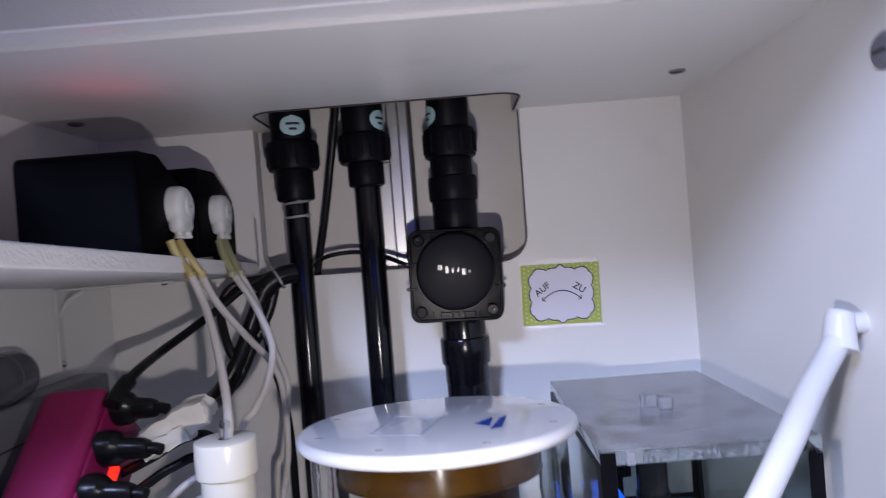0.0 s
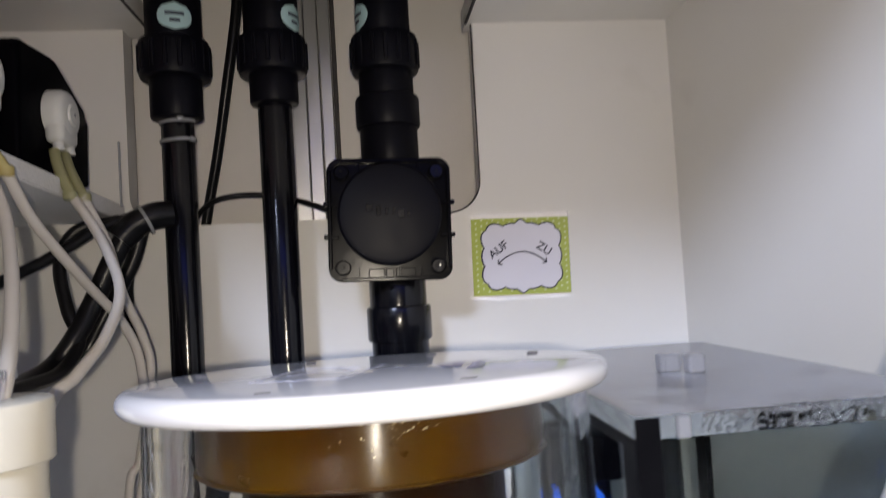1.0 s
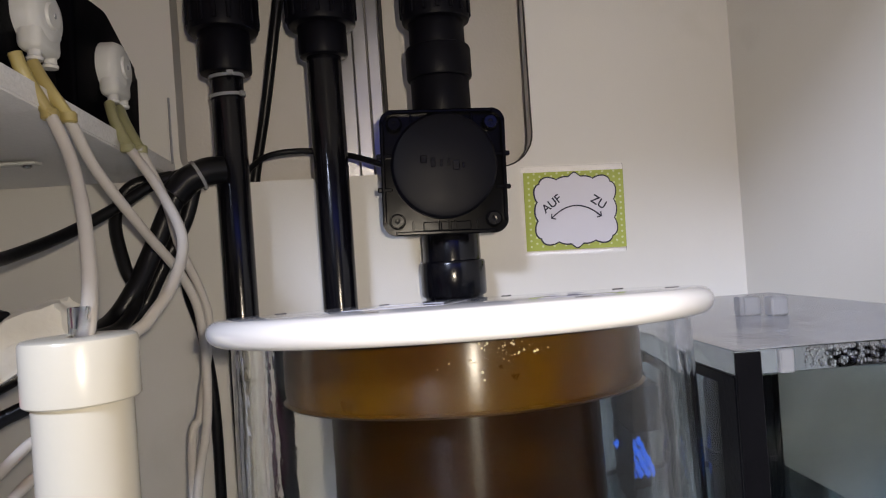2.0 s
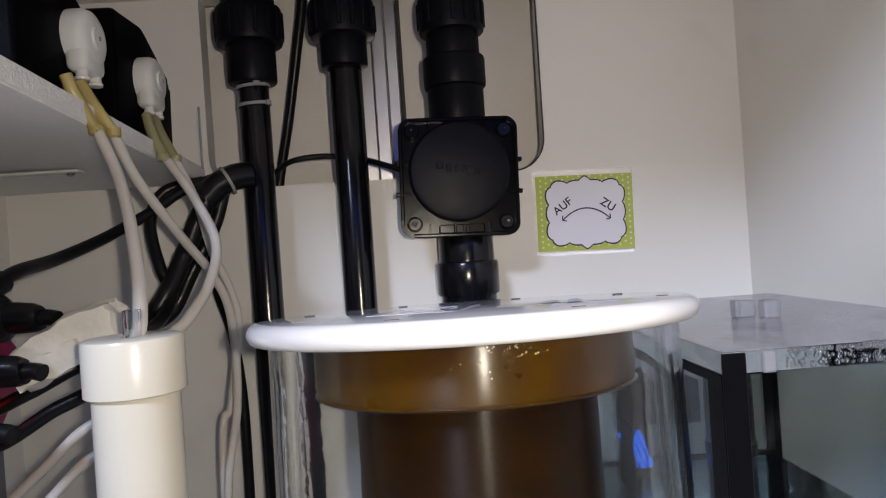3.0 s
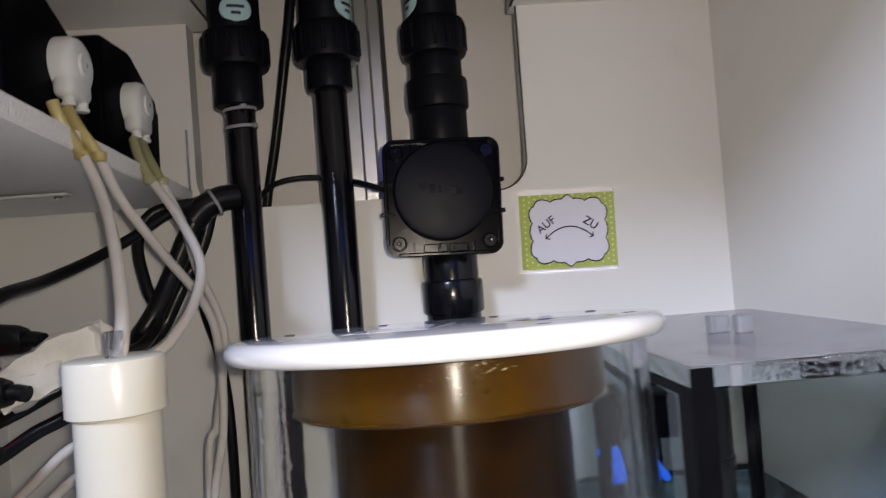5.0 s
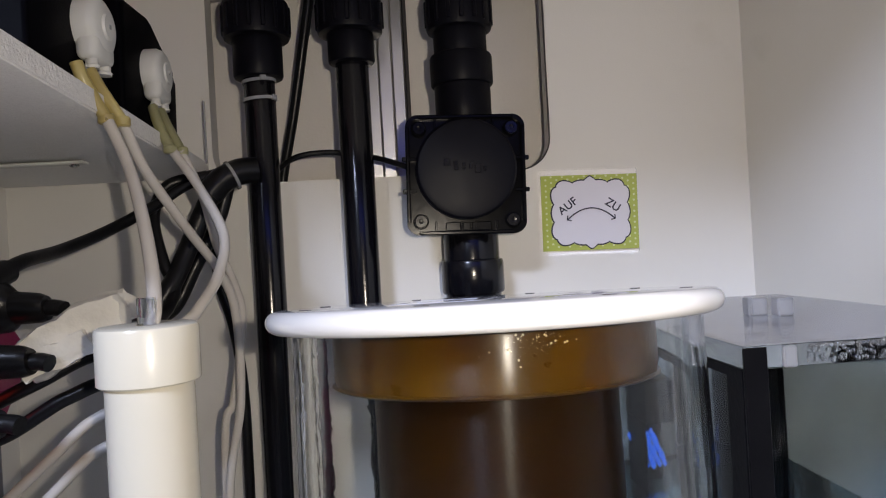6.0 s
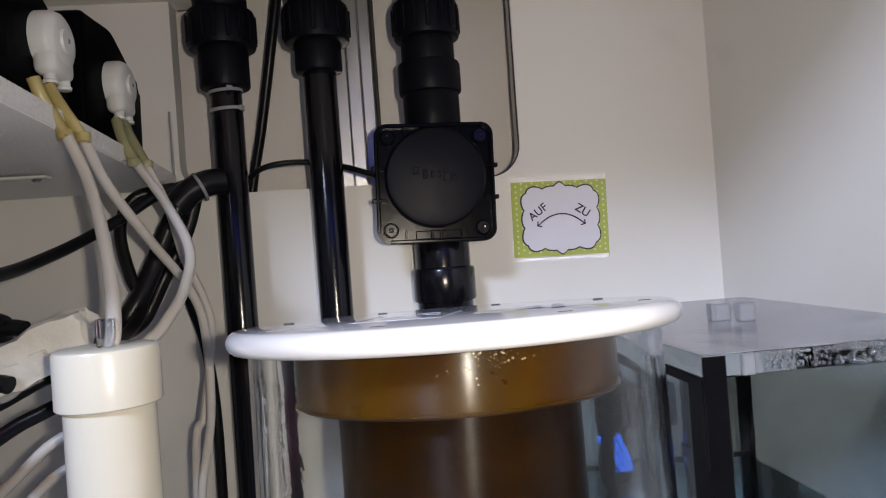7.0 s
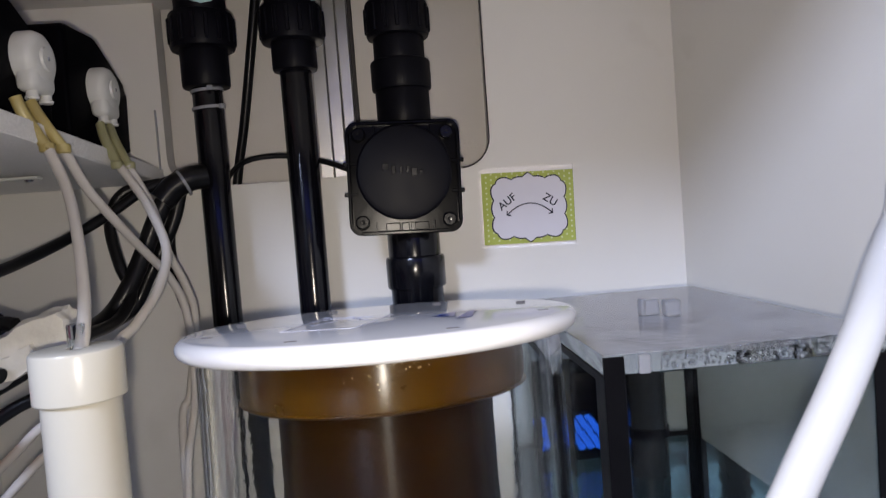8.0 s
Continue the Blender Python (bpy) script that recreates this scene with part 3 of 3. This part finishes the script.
for x0, x1, y0, y1 in ((RL - 0.0016, RL + 0.0070, RF - 0.0026, RF - 0.0012), (RL - 0.0012, RL - 0.0001, RF, RF + 0.012), (RR - 0.007, RR + 0.001, RF - 0.0010, RF - 0.0001), (RL - 0.0012, RL - 0.0001, RB - 0.010, RB), (RR - 0.0105, RR - 0.0042, RB - 0.0062, RB - 0.0045), (RR - 0.0052, RR - 0.0041, RB - 0.0120, RB - 0.0063)):
    part("silicone_seam", box(x0, x1, y0, y1, BASE, RT + (0.0078 if y0 < RF - 0.002 else -0.0005), 0.0003, 1), SILICONE, res)
part("rim_seam", box(RL - 0.0011, RL + 0.0042, RF + 0.001, RB, RT - 0.004, RT - 0.0001, 0.0003, 1), SILICONE, res)
# dark waterline on the rear pane, put in as a black strip
part("rear_brace", box(RL + 0.005, RR - 0.005, RB - 0.0065, RB - 0.0045, 0.4555, 0.4590, 0.0003, 1), SILICONE, res)
part("water", box(RL + g + 0.0004, RR - g - 0.0004, RF + g + 0.0004, RB - g - 0.0004, BASE + g + 0.0004, 0.4550), WATER, res).visible_shadow = False
pump = thing("filter_canister", (0.185, -0.16, BASE + g), "black round-topped canister inside the reservoir", "filter")
part("clamp", lathe([(0.0113, 0.478), (0.0122, 0.478), (0.0122, 0.484), (0.0113, 0.484)], pose(0.1845, -0.16, 0), 40, True), BLACK_MATT, pump)
part("canister", lathe([(0, BASE + g), (0.0112, BASE + g), (0.0112, 0.514), (0.0108, 0.524), (0.0085, 0.5335), (0.004, 0.536), (0, 0.5365)], pose(0.1845, -0.1600, 0), 40), CANISTER, pump)
# blue reflection in the glass, put in as glowing bars inside a black hood
glow = thing("blue_light", (0.136, -0.16, 0.47), "blue reflection in the reservoir glass, built as glowing bars", "lamp")
part("housing", box(0.1425, 0.1700, -0.1310, -0.1255, 0.455, 0.520, 0.001, 1), BLACK_MATT, glow)
part("visor", box(0.1430, 0.1695, -0.1620, -0.1312, 0.4955, 0.5190, 0.0012, 2), BLACK_MATT, glow)
# added side of the hood, which hides the glowing bars from the left
part("cheek", box(0.1425, 0.1440, -0.1590, -0.1312, 0.456, 0.4953, 0.0004, 1), BLACK_MATT, glow)
for k in range(4):
    part("diode", box(-0.0020, 0.0020, -0.0012, 0, -0.0130, 0.0130, 0.0005, 1, pose(0.1485 + 0.0056 * k, -0.1311, 0.4735, 0, -32, 0)), BLUE_GLOW, glow)

cover_plate = thing("reservoir_cover", (0.18, -0.2, RT), "scratched clear acrylic cover with droplets along its edge", "cover")
part("plate", box(RL - 0.001, RR + 0.001, RF - 0.001, RB - 0.001, RT + 0.0002, RT + 0.0082, 0.0007, 2), LID_CLEAR, cover_plate).visible_shadow = False
part("top_face", box(RL - 0.0008, RR + 0.0008, RF - 0.0006, RB - 0.0012, RT + 0.00822, RT + 0.0084, 0, 1), DUSTY, cover_plate, "dusty scratched upper face")
part("grip_bar", box(0.1722, 0.1799, -0.2040, -0.2000, RT + 0.0085, RT + 0.0166, 0.0005, 1), FROST, cover_plate)
part("grip_end", box(0.1697, 0.1721, -0.2050, -0.1990, RT + 0.0085, RT + 0.0170, 0.0006, 1), FROST, cover_plate)
part("grip_end", box(0.1800, 0.1878, -0.2130, -0.2060, RT + 0.0085, RT + 0.0168, 0.0008, 1), FROST, cover_plate)
part("edge_block", box(0.1372, 0.1420, RF - 0.0035, RF - 0.0011, RT + 0.0004, RT + 0.0080, 0.0005, 1), FROST, cover_plate)
bm = bmesh.new()
rnd = random.Random(9)
for k in range(330):
    x = RL + 0.022 + (abs(rnd.gauss(0, 0.040)))
    if x < RR - 0.004:
        r = rnd.uniform(0.0003, 0.0009) if x < RL + 0.05 else rnd.uniform(0.0006, 0.0018)
        bmesh.ops.create_icosphere(bm, subdivisions=2, radius=r, matrix=pose(x, RF - 0.0012, RT + rnd.choice((rnd.uniform(0.0012, 0.0072), 0.0072))) @ Matrix.Diagonal((1, 0.5, 1, 1)))
tagged(part("droplet_film", bm, BEAD, cover_plate), kind="stuff").visible_shadow = False

# ---- white hose on the side panel ----
hose = thing("drain_hose", (W, -0.29, 0.61), "white hose leaving an elbow on the side panel", "hose")
part("elbow", tube([(0.2650, -0.2735, 0.6010), (0.2660, -0.2725, 0.6080), (0.2672, -0.2715, 0.6150), (0.2685, -0.2705, 0.6185)], 0.0092, 28, 6, 0.0074), HOSE, hose)
part("collar", tube([(0.2640, -0.2745, 0.5985), (0.2650, -0.2735, 0.6020)], 0.0097, 28, 2), HOSE, hose)
part("wall_stub", tube([(W, -0.2690, 0.6125), (0.268, -0.2705, 0.6125)], 0.0060, 24, 2), HOSE, hose)
part("hose", tube([(0.2643, -0.274, 0.6044), (0.2540, -0.2800, 0.5950), (0.2355, -0.2960, 0.5820), (0.2145, -0.3150, 0.5650), (0.1945, -0.3260, 0.5420), (0.1755, -0.3320, 0.5160), (0.1585, -0.3360, 0.4870), (0.145, -0.338, 0.44), (0.136, -0.338, 0.35), (0.133, -0.338, BASE + 0.004)], 0.0070, 24), HOSE, hose)

# ---- shelf, bracket ----
SHM = pose(-0.282, -0.02, 0.6715, -3.1, 0, 0)
shelf = thing("shelf", (-0.282, -0.02, 0.66), "white foam-edged shelf board sloping down to the back", "shelf")
part("board", box(0.001, 0.149, -0.40, 0.015, -0.0115, 0.0, 0.0010, 2, SHM), SHELF, shelf)
part("edge_band", box(0.1491, 0.1496, -0.398, 0.013, -0.0105, -0.0010, 0, 1, SHM), EDGE_FOAM, shelf, "speckled white foam edge")
bracket = thing("shelf_bracket", (-0.282, -0.092, 0.60), "white steel shelf bracket screwed under the board", "bracket")
part("arm", box(-0.2815, -0.183, -0.0965, -0.0875, 0.6610, 0.6628, 0.0006, 1), MILK, bracket)
part("leg", box(-0.2816, -0.2796, -0.0965, -0.0875, 0.594, 0.6609, 0.0006, 1), MILK, bracket)
part("brace", tube([(-0.2796, -0.092, 0.640), (-0.272, -0.092, 0.652), (-0.256, -0.092, 0.6606)], 0.0018, 10, 6), MILK, bracket)
for m in (pose(-0.190, -0.092, 0.6608, 180, 0, 0), pose(-0.2795, -0.092, 0.600, 0, 90, 0)):
    part("screw", lathe([(0, 0.0018), (0.0015, 0.0017), (0.0028, 0.0008), (0.0031, 0.0), (0, 0)], m, 20), STEEL, bracket)


def sz(y):
    """The shelf's upper face at a depth."""
    return 0.6715 - (y + 0.02) * math.tan(radians(3.1))


# ---- dosing pumps ----
def dosing_pump(y0, y1, yh):
    zb, x0, x1 = sz(y0) + 0.0035, -0.224, -0.145
    ob = thing("dosing_pump", (x0, (y0 + y1) / 2, zb), "black dosing pump with a milky white pump head", "dosing pump", "dosing pumps")
    zt = 0.7515
    # rounded shoulders, the far one wider, drawn out along x
    prof = [(y0, zb), (y1, zb)] + arc(y1 - 0.008, zt - 0.029, 0.008, 0, 62, 4) + arc(y1 - 0.052, zt - 0.022, 0.022, 66, 90, 4) + arc(y0 + 0.007, zt - 0.007, 0.007, 90, 180, 4)
    bm = outline(prof, x0, x1)
    bm.transform(Matrix(((0, 1, 0, 0), (1, 0, 0, 0), (0, 0, 1, 0), (0, 0, 0, 1))))
    rim = [e for e in bm.edges if abs(e.verts[0].co.x - x1) < 1e-6 and abs(e.verts[1].co.x - x1) < 1e-6]
    bmesh.ops.bevel(bm, geom=rim, offset=0.0025, segments=3, affect="EDGES", profile=0.5)
    part("housing", bm, BLACK_BOX, ob)
    for y in (y0 + 0.015, y1 - 0.015):
        part("foot", lathe([(0, -0.0042), (0.005, -0.0042), (0.0055, 0.001), (0, 0.001)], pose(x1 - 0.012, y, zb), 20), CABLE, ob)
        part("foot", lathe([(0, -0.0042), (0.005, -0.0042), (0.0055, 0.001), (0, 0.001)], pose(x0 + 0.012, y, zb), 20), CABLE, ob)
    hx, hz, r = x1, 0.7165, 0.0150
    # head: a rounded shell, taller than wide
    bm = lathe([(0, 0.0125), (0.006, 0.0125), (0.0065, 0.0112), (0.0110, 0.0110), (0.0136, 0.0095), (r, 0.0065), (r, -0.001), (0, -0.001)], None, 48)
    bm.transform(Matrix.Translation((hx, yh, hz)) @ Euler((0, radians(90), 0)).to_matrix().to_4x4())
    head = part("pump_head", bm, MILK, ob, "milky white round pump head")
    part("axle_mark", box(hx + 0.0124, hx + 0.0130, yh - 0.0008, yh + 0.0008, hz - 0.0012, hz + 0.0012, 0.0002, 1), TIE, head)
    part("chin", box(hx - 0.0005, hx + 0.0105, yh - 0.0125, yh + 0.0110, hz - 0.0185, hz - 0.004, 0.004, 3), MILK, head)
    for dy in (-0.0075, 0.0065):
        part("port", lathe([(0, -0.0050), (0.0034, -0.0050), (0.0037, -0.0036), (0.0030, -0.0030), (0.0030, 0.002), (0, 0.002)], pose(hx + 0.006, yh + dy, hz - 0.0175), 20), MILK, head)
    return ob


pump_a = dosing_pump(-0.226, -0.146, -0.172)
pump_b = dosing_pump(-0.126, -0.034, -0.085)
# added unseen emitter that throws a red glow on the top board
glow = thing("signal_light", (-0.172, -0.203, 0.7516), "small added red glow, out of sight on top of a dosing pump", "lamp")
part("lens", lathe([(0, 0.0012), (0.002, 0.0010), (0.003, 0.0), (0, 0)], pose(-0.172, -0.203, 0.7516), 16), RED_GLOW, glow)


def y_tubes(mat, label, a, b, end, legs):
    """Two short pump tubes that meet in a clip, and the two long tubes that hang from it."""
    ob = thing("pump_tubing", end, label, "tube", "pump tubing")
    for s in (a, b):
        part("pump_tube", tube(s, 0.0030, 14, 8), mat, ob)
    e = Vector(end)
    for d in (-0.0042, 0.0042):
        part("joint", lathe([(0, -0.0026), (0.0030, -0.0026), (0.0038, -0.0018), (0.0038, 0.0018), (0.0032, 0.0026), (0, 0.0026)], Matrix.Translation(e + Vector((d * 0.5, d, 0))), 18), mat, ob)
    for leg in legs:
        part("long_tube", tube(leg, 0.0027, 14, 10), TUBE, ob, "grey-white silicone tube")
    return ob


y_tubes(
    AMBER,
    "yellowed pump tubing joined to long pale tubes",
    [(-0.139, -0.1965, 0.6925), (-0.1365, -0.195, 0.684), (-0.1305, -0.187, 0.667)],
    [(-0.139, -0.1825, 0.6925), (-0.1345, -0.182, 0.683), (-0.1265, -0.179, 0.668)],
    (-0.1285, -0.183, 0.6675),
    [
        [(-0.1305, -0.187, 0.668), (-0.119, -0.196, 0.646), (-0.105, -0.220, 0.622), (-0.091, -0.250, 0.597), (-0.0835, -0.270, 0.582), (-0.0835, -0.2745, 0.574)],
        [(-0.1265, -0.179, 0.668), (-0.123, -0.160, 0.645), (-0.113, -0.130, 0.616), (-0.104, -0.100, 0.590), (-0.0985, -0.090, 0.563), (-0.099, -0.088, 0.509), (-0.110, -0.088, 0.43), (-0.110, -0.088, BASE + 0.003)],
    ],
)
y_tubes(
    OLIVE,
    "greenish pump tubing joined to long pale tubes",
    [(-0.139, -0.0985, 0.6925), (-0.1345, -0.104, 0.681), (-0.1265, -0.1075, 0.664)],
    [(-0.139, -0.0845, 0.6925), (-0.132, -0.095, 0.681), (-0.1225, -0.1030, 0.665)],
    (-0.1245, -0.1055, 0.6645),
    [
        [(-0.1265, -0.1080, 0.665), (-0.108, -0.120, 0.640), (-0.0880, -0.150, 0.611), (-0.0850, -0.178, 0.589), (-0.0895, -0.200, 0.574), (-0.096, -0.215, 0.560), (-0.102, -0.222, 0.50), (-0.102, -0.222, BASE + 0.003)],
        [(-0.1225, -0.1030, 0.665), (-0.1145, -0.090, 0.637), (-0.110, -0.082, 0.608), (-0.102, -0.074, 0.581), (-0.099, -0.072, 0.558), (-0.106, -0.076, 0.508), (-0.112, -0.082, 0.467), (-0.112, -0.082, BASE + 0.003)],
    ],
)

# ---- cables ----
def cable(label, points, r, mat=CABLE, name="cable"):
    return tagged(part(name, tube(points, r, 14, 10), mat), label, "cable", "cables")


cable("thick black cable bundle tied to the thin pipe", [(-0.094, -0.0365, 0.659), (-0.105, -0.042, 0.657), (-0.116, -0.045, 0.650), (-0.126, -0.048, 0.633), (-0.137, -0.053, 0.606), (-0.146, -0.062, 0.583), (-0.156, -0.072, 0.566), (-0.157, -0.110, 0.560), (-0.148, -0.160, 0.562), (-0.136, -0.200, 0.566)], 0.0064)
cable("fat black sleeve where the cables meet at the pipe", [(-0.093, -0.0345, 0.6600), (-0.103, -0.040, 0.6585), (-0.114, -0.044, 0.6525), (-0.1225, -0.047, 0.6430)], 0.0092, name="cable_sleeve")
lead = cable("black cable running to the power strip", [(-0.100, -0.030, 0.662), (-0.118, -0.036, 0.659), (-0.138, -0.046, 0.650), (-0.154, -0.062, 0.636), (-0.172, -0.090, 0.620), (-0.182, -0.130, 0.608), (-0.1790, -0.175, 0.602), (-0.1795, -0.198, 0.5945), (-0.1805, -0.212, 0.586)], 0.0036)
part("strain_relief", tube([(-0.1792, -0.189, 0.5975), (-0.1795, -0.196, 0.5950), (-0.1800, -0.204, 0.5905), (-0.1805, -0.212, 0.5860)], 0.0058, 18, 4), CABLE, lead)
cable("black cable hanging in a loop", [(-0.125, -0.038, 0.657), (-0.150, -0.044, 0.651), (-0.159, -0.050, 0.630), (-0.152, -0.058, 0.600), (-0.1440, -0.062, 0.580), (-0.1460, -0.085, 0.564), (-0.1450, -0.13, 0.562), (-0.139, -0.196, 0.564)], 0.0040)
cable("black cable crossing behind the tubes", [(-0.112, -0.034, 0.652), (-0.120, -0.036, 0.626), (-0.136, -0.042, 0.594), (-0.149, -0.048, 0.568), (-0.158, -0.075, 0.560), (-0.154, -0.13, 0.560), (-0.142, -0.196, 0.566)], 0.0048)
cable("black cable hanging down the rear panel", [(-0.116, -0.030, 0.648), (-0.126, -0.025, 0.615), (-0.125, -0.022, 0.580), (-0.117, -0.022, 0.548), (-0.112, -0.022, 0.497), (-0.112, -0.022, 0.40), (-0.112, -0.022, BASE + 0.003)], 0.0036)
cable("thin black cable rising through the cut-out", [(-0.046, -0.004, 0.86), (-0.0495, 0.000, 0.815), (-0.0605, 0.008, 0.759), (-0.0725, 0.020, 0.707), (-0.0855, 0.030, 0.655), (-0.092, 0.032, 0.60)], 0.0038)
cable("thin black cable leading to the valve", [(0.018, -0.035, 0.655), (0.008, -0.030, 0.6595), (-0.007, -0.020, 0.666), (-0.024, -0.006, 0.6715), (-0.045, -0.004, 0.6745), (-0.067, -0.004, 0.6725), (-0.082, 0.004, 0.6655), (-0.092, 0.020, 0.655), (-0.096, 0.028, 0.63)], 0.0021)
cable("black cable lying behind the capped pipe", [(-0.235, -0.195, 0.535), (-0.200, -0.195, 0.532), (-0.165, -0.200, 0.545), (-0.140, -0.190, 0.556), (-0.124, -0.182, 0.548), (-0.120, -0.178, 0.50), (-0.120, -0.178, BASE + 0.003)], 0.0034)
cable("black cable lying behind the capped pipe", [(-0.212, -0.198, 0.517), (-0.180, -0.200, 0.522), (-0.150, -0.198, 0.538), (-0.130, -0.192, 0.540), (-0.121, -0.186, 0.50), (-0.121, -0.186, BASE + 0.003)], 0.0034)
for k in (0, 1):
    tagged(part("air_tube", tube([(-0.119, -0.188, BASE + 0.003), (-0.119, -0.188, 0.47), (-0.1205, -0.190, 0.518 - 0.014 * k), (-0.127, -0.195, 0.530 - 0.015 * k), (-0.140, -0.200, 0.5265 - 0.015 * k), (-0.156, -0.200, 0.513 - 0.016 * k), (-0.178, -0.200, 0.494 - 0.018 * k), (-0.225, -0.205, 0.452 - 0.02 * k), (-0.245, -0.21, 0.40 - 0.02 * k), (-0.247, -0.21, BASE + 0.003)], 0.0025, 14, 8), TUBE), "grey-white air tube hanging behind the capped pipe", "tube", "air tubes")
tie = thing("cable_tie", (-0.108, -0.042, 0.656), "clear nylon cable tie round the cable bundle", "cable tie", "cable ties")
part("strap", lathe([(0.0094, -0.0010), (0.0106, -0.0010), (0.0106, 0.0010), (0.0094, 0.0010)], Matrix.Translation((-0.1075, -0.0415, 0.6560)) @ Vector((-0.011, -0.004, -0.006)).to_track_quat("Z", "Y").to_matrix().to_4x4(), 32, True), TIE, tie)
part("tail", box(-0.1305, -0.1290, -0.0215, -0.0205, 0.668, 0.7135, 0.0003, 1), TIE, tie)

# ---- power strip ----
PM = pose(-0.2030, -0.2195, 0.5600, -45, 0, 0)
strip = thing("power_strip", (-0.24, -0.2, 0.49), "magenta power strip with three black plugs and a lit red switch", "power strip")


def ppart(name, bm, mat, label="", parent=None):
    bm.transform(PM)
    return part(name, bm, mat, parent or strip, label)


ppart("housing", box(-0.029, 0.017, -0.016, 0.048, -0.095, 0.041, 0.009, 4), PINK)
ppart("socket_face", box(0.0165, 0.0195, -0.012, 0.045, -0.090, 0.037, 0.002, 2), PINK)
ppart("switch", box(0.0185, 0.0202, 0.0134, 0.0254, -0.0115, -0.0005, 0.0004, 1), RED_LED, "lit red rocker switch")
for dz, long, tilt in ((0.030, 0.028, 18), (0.0, 0.031, 18), (-0.030, 0.029, 18)):
    m = pose(0.019, 0.0, dz, 0, tilt - 14, 0)
    plug = ppart("plug", lathe([(0, -0.001), (0.0150, -0.001), (0.0155, 0.002), (0.0140, 0.010), (0.0095, 0.014), (0.0085, long - 0.003), (0.0070, long), (0, long)], m @ pose(0, 0, 0, 0, 90, 0) @ Matrix.Diagonal((0.72, 0.9, 1, 1)), 32), CABLE, "moulded black mains plug")
    ppart("strain_relief", tube([m @ Vector((long, 0, 0)), m @ Vector((long + 0.004, 0, 0.0)), m @ Vector((long + 0.008, 0, -0.001))], 0.0038, 12, 4), CABLE, "", plug)

# taped white connector
rnd = random.Random(3)
bm = box(-0.0225, 0.0235, -0.010, 0.010, -0.0085, 0.0085)
bmesh.ops.subdivide_edges(bm, edges=bm.edges[:], cuts=7, use_grid_fill=True)
for v in bm.verts:
    n = noise.noise_vector(v.co * 90) * 0.0034 + noise.noise_vector(v.co * 260) * 0.0012
    v.co += n
    v.co.z *= 0.75 + 0.35 * math.cos(v.co.x * 50)
bm.transform(pose(-0.1400, -0.2040, 0.5700, 10, -24, 0))
wrap = tagged(part("taped_connector", bm, PAPER), "crumpled white cloth tape wrapped round a connector", "connector")
bm = box(-0.016, 0.016, -0.007, 0.007, -0.005, 0.005)
bmesh.ops.subdivide_edges(bm, edges=bm.edges[:], cuts=5, use_grid_fill=True)
for v in bm.verts:
    v.co += noise.noise_vector(v.co * 120 + Vector((3, 1, 2))) * 0.003
bm.transform(pose(-0.146, -0.210, 0.5590, 0, -24, 0))
part("tape_end", bm, PAPER, wrap)

# grey power supply and the shiny cylinder on it
supply = thing("power_supply", (-0.265, -0.17, BASE), "tall grey plastic power supply box beside the strip", "power supply")
part("case", box(-0.2810, -0.2530, -0.30, -0.07, BASE, 0.588, 0.004, 3), GREY_BOX, supply)
part("lid_seam", box(-0.2812, -0.2524, -0.3005, -0.0695, 0.560, 0.5615, 0.0004, 1), SHADOW_GAP, supply)
unit = thing("ballast_cylinder", (-0.262, -0.215, 0.588), "shiny grey rounded canister lying on the power supply", "canister")
part("shell", lathe([(0, -0.03), (0.013, -0.03), (0.0162, -0.0285), (0.0178, -0.025), (0.0180, -0.021), (0.0180, 0.026), (0.0165, 0.031), (0.013, 0.034), (0, 0.034)], pose(-0.2640, -0.2050, 0.6062, 90, 0, 0), 48), CAN, unit)
part("band", lathe([(0.0179, -0.0030), (0.0184, -0.0026), (0.0184, 0.0026), (0.0179, 0.0030)], pose(-0.2640, -0.1950, 0.6062, 90, 0, 0), 48, True), CAN, unit)
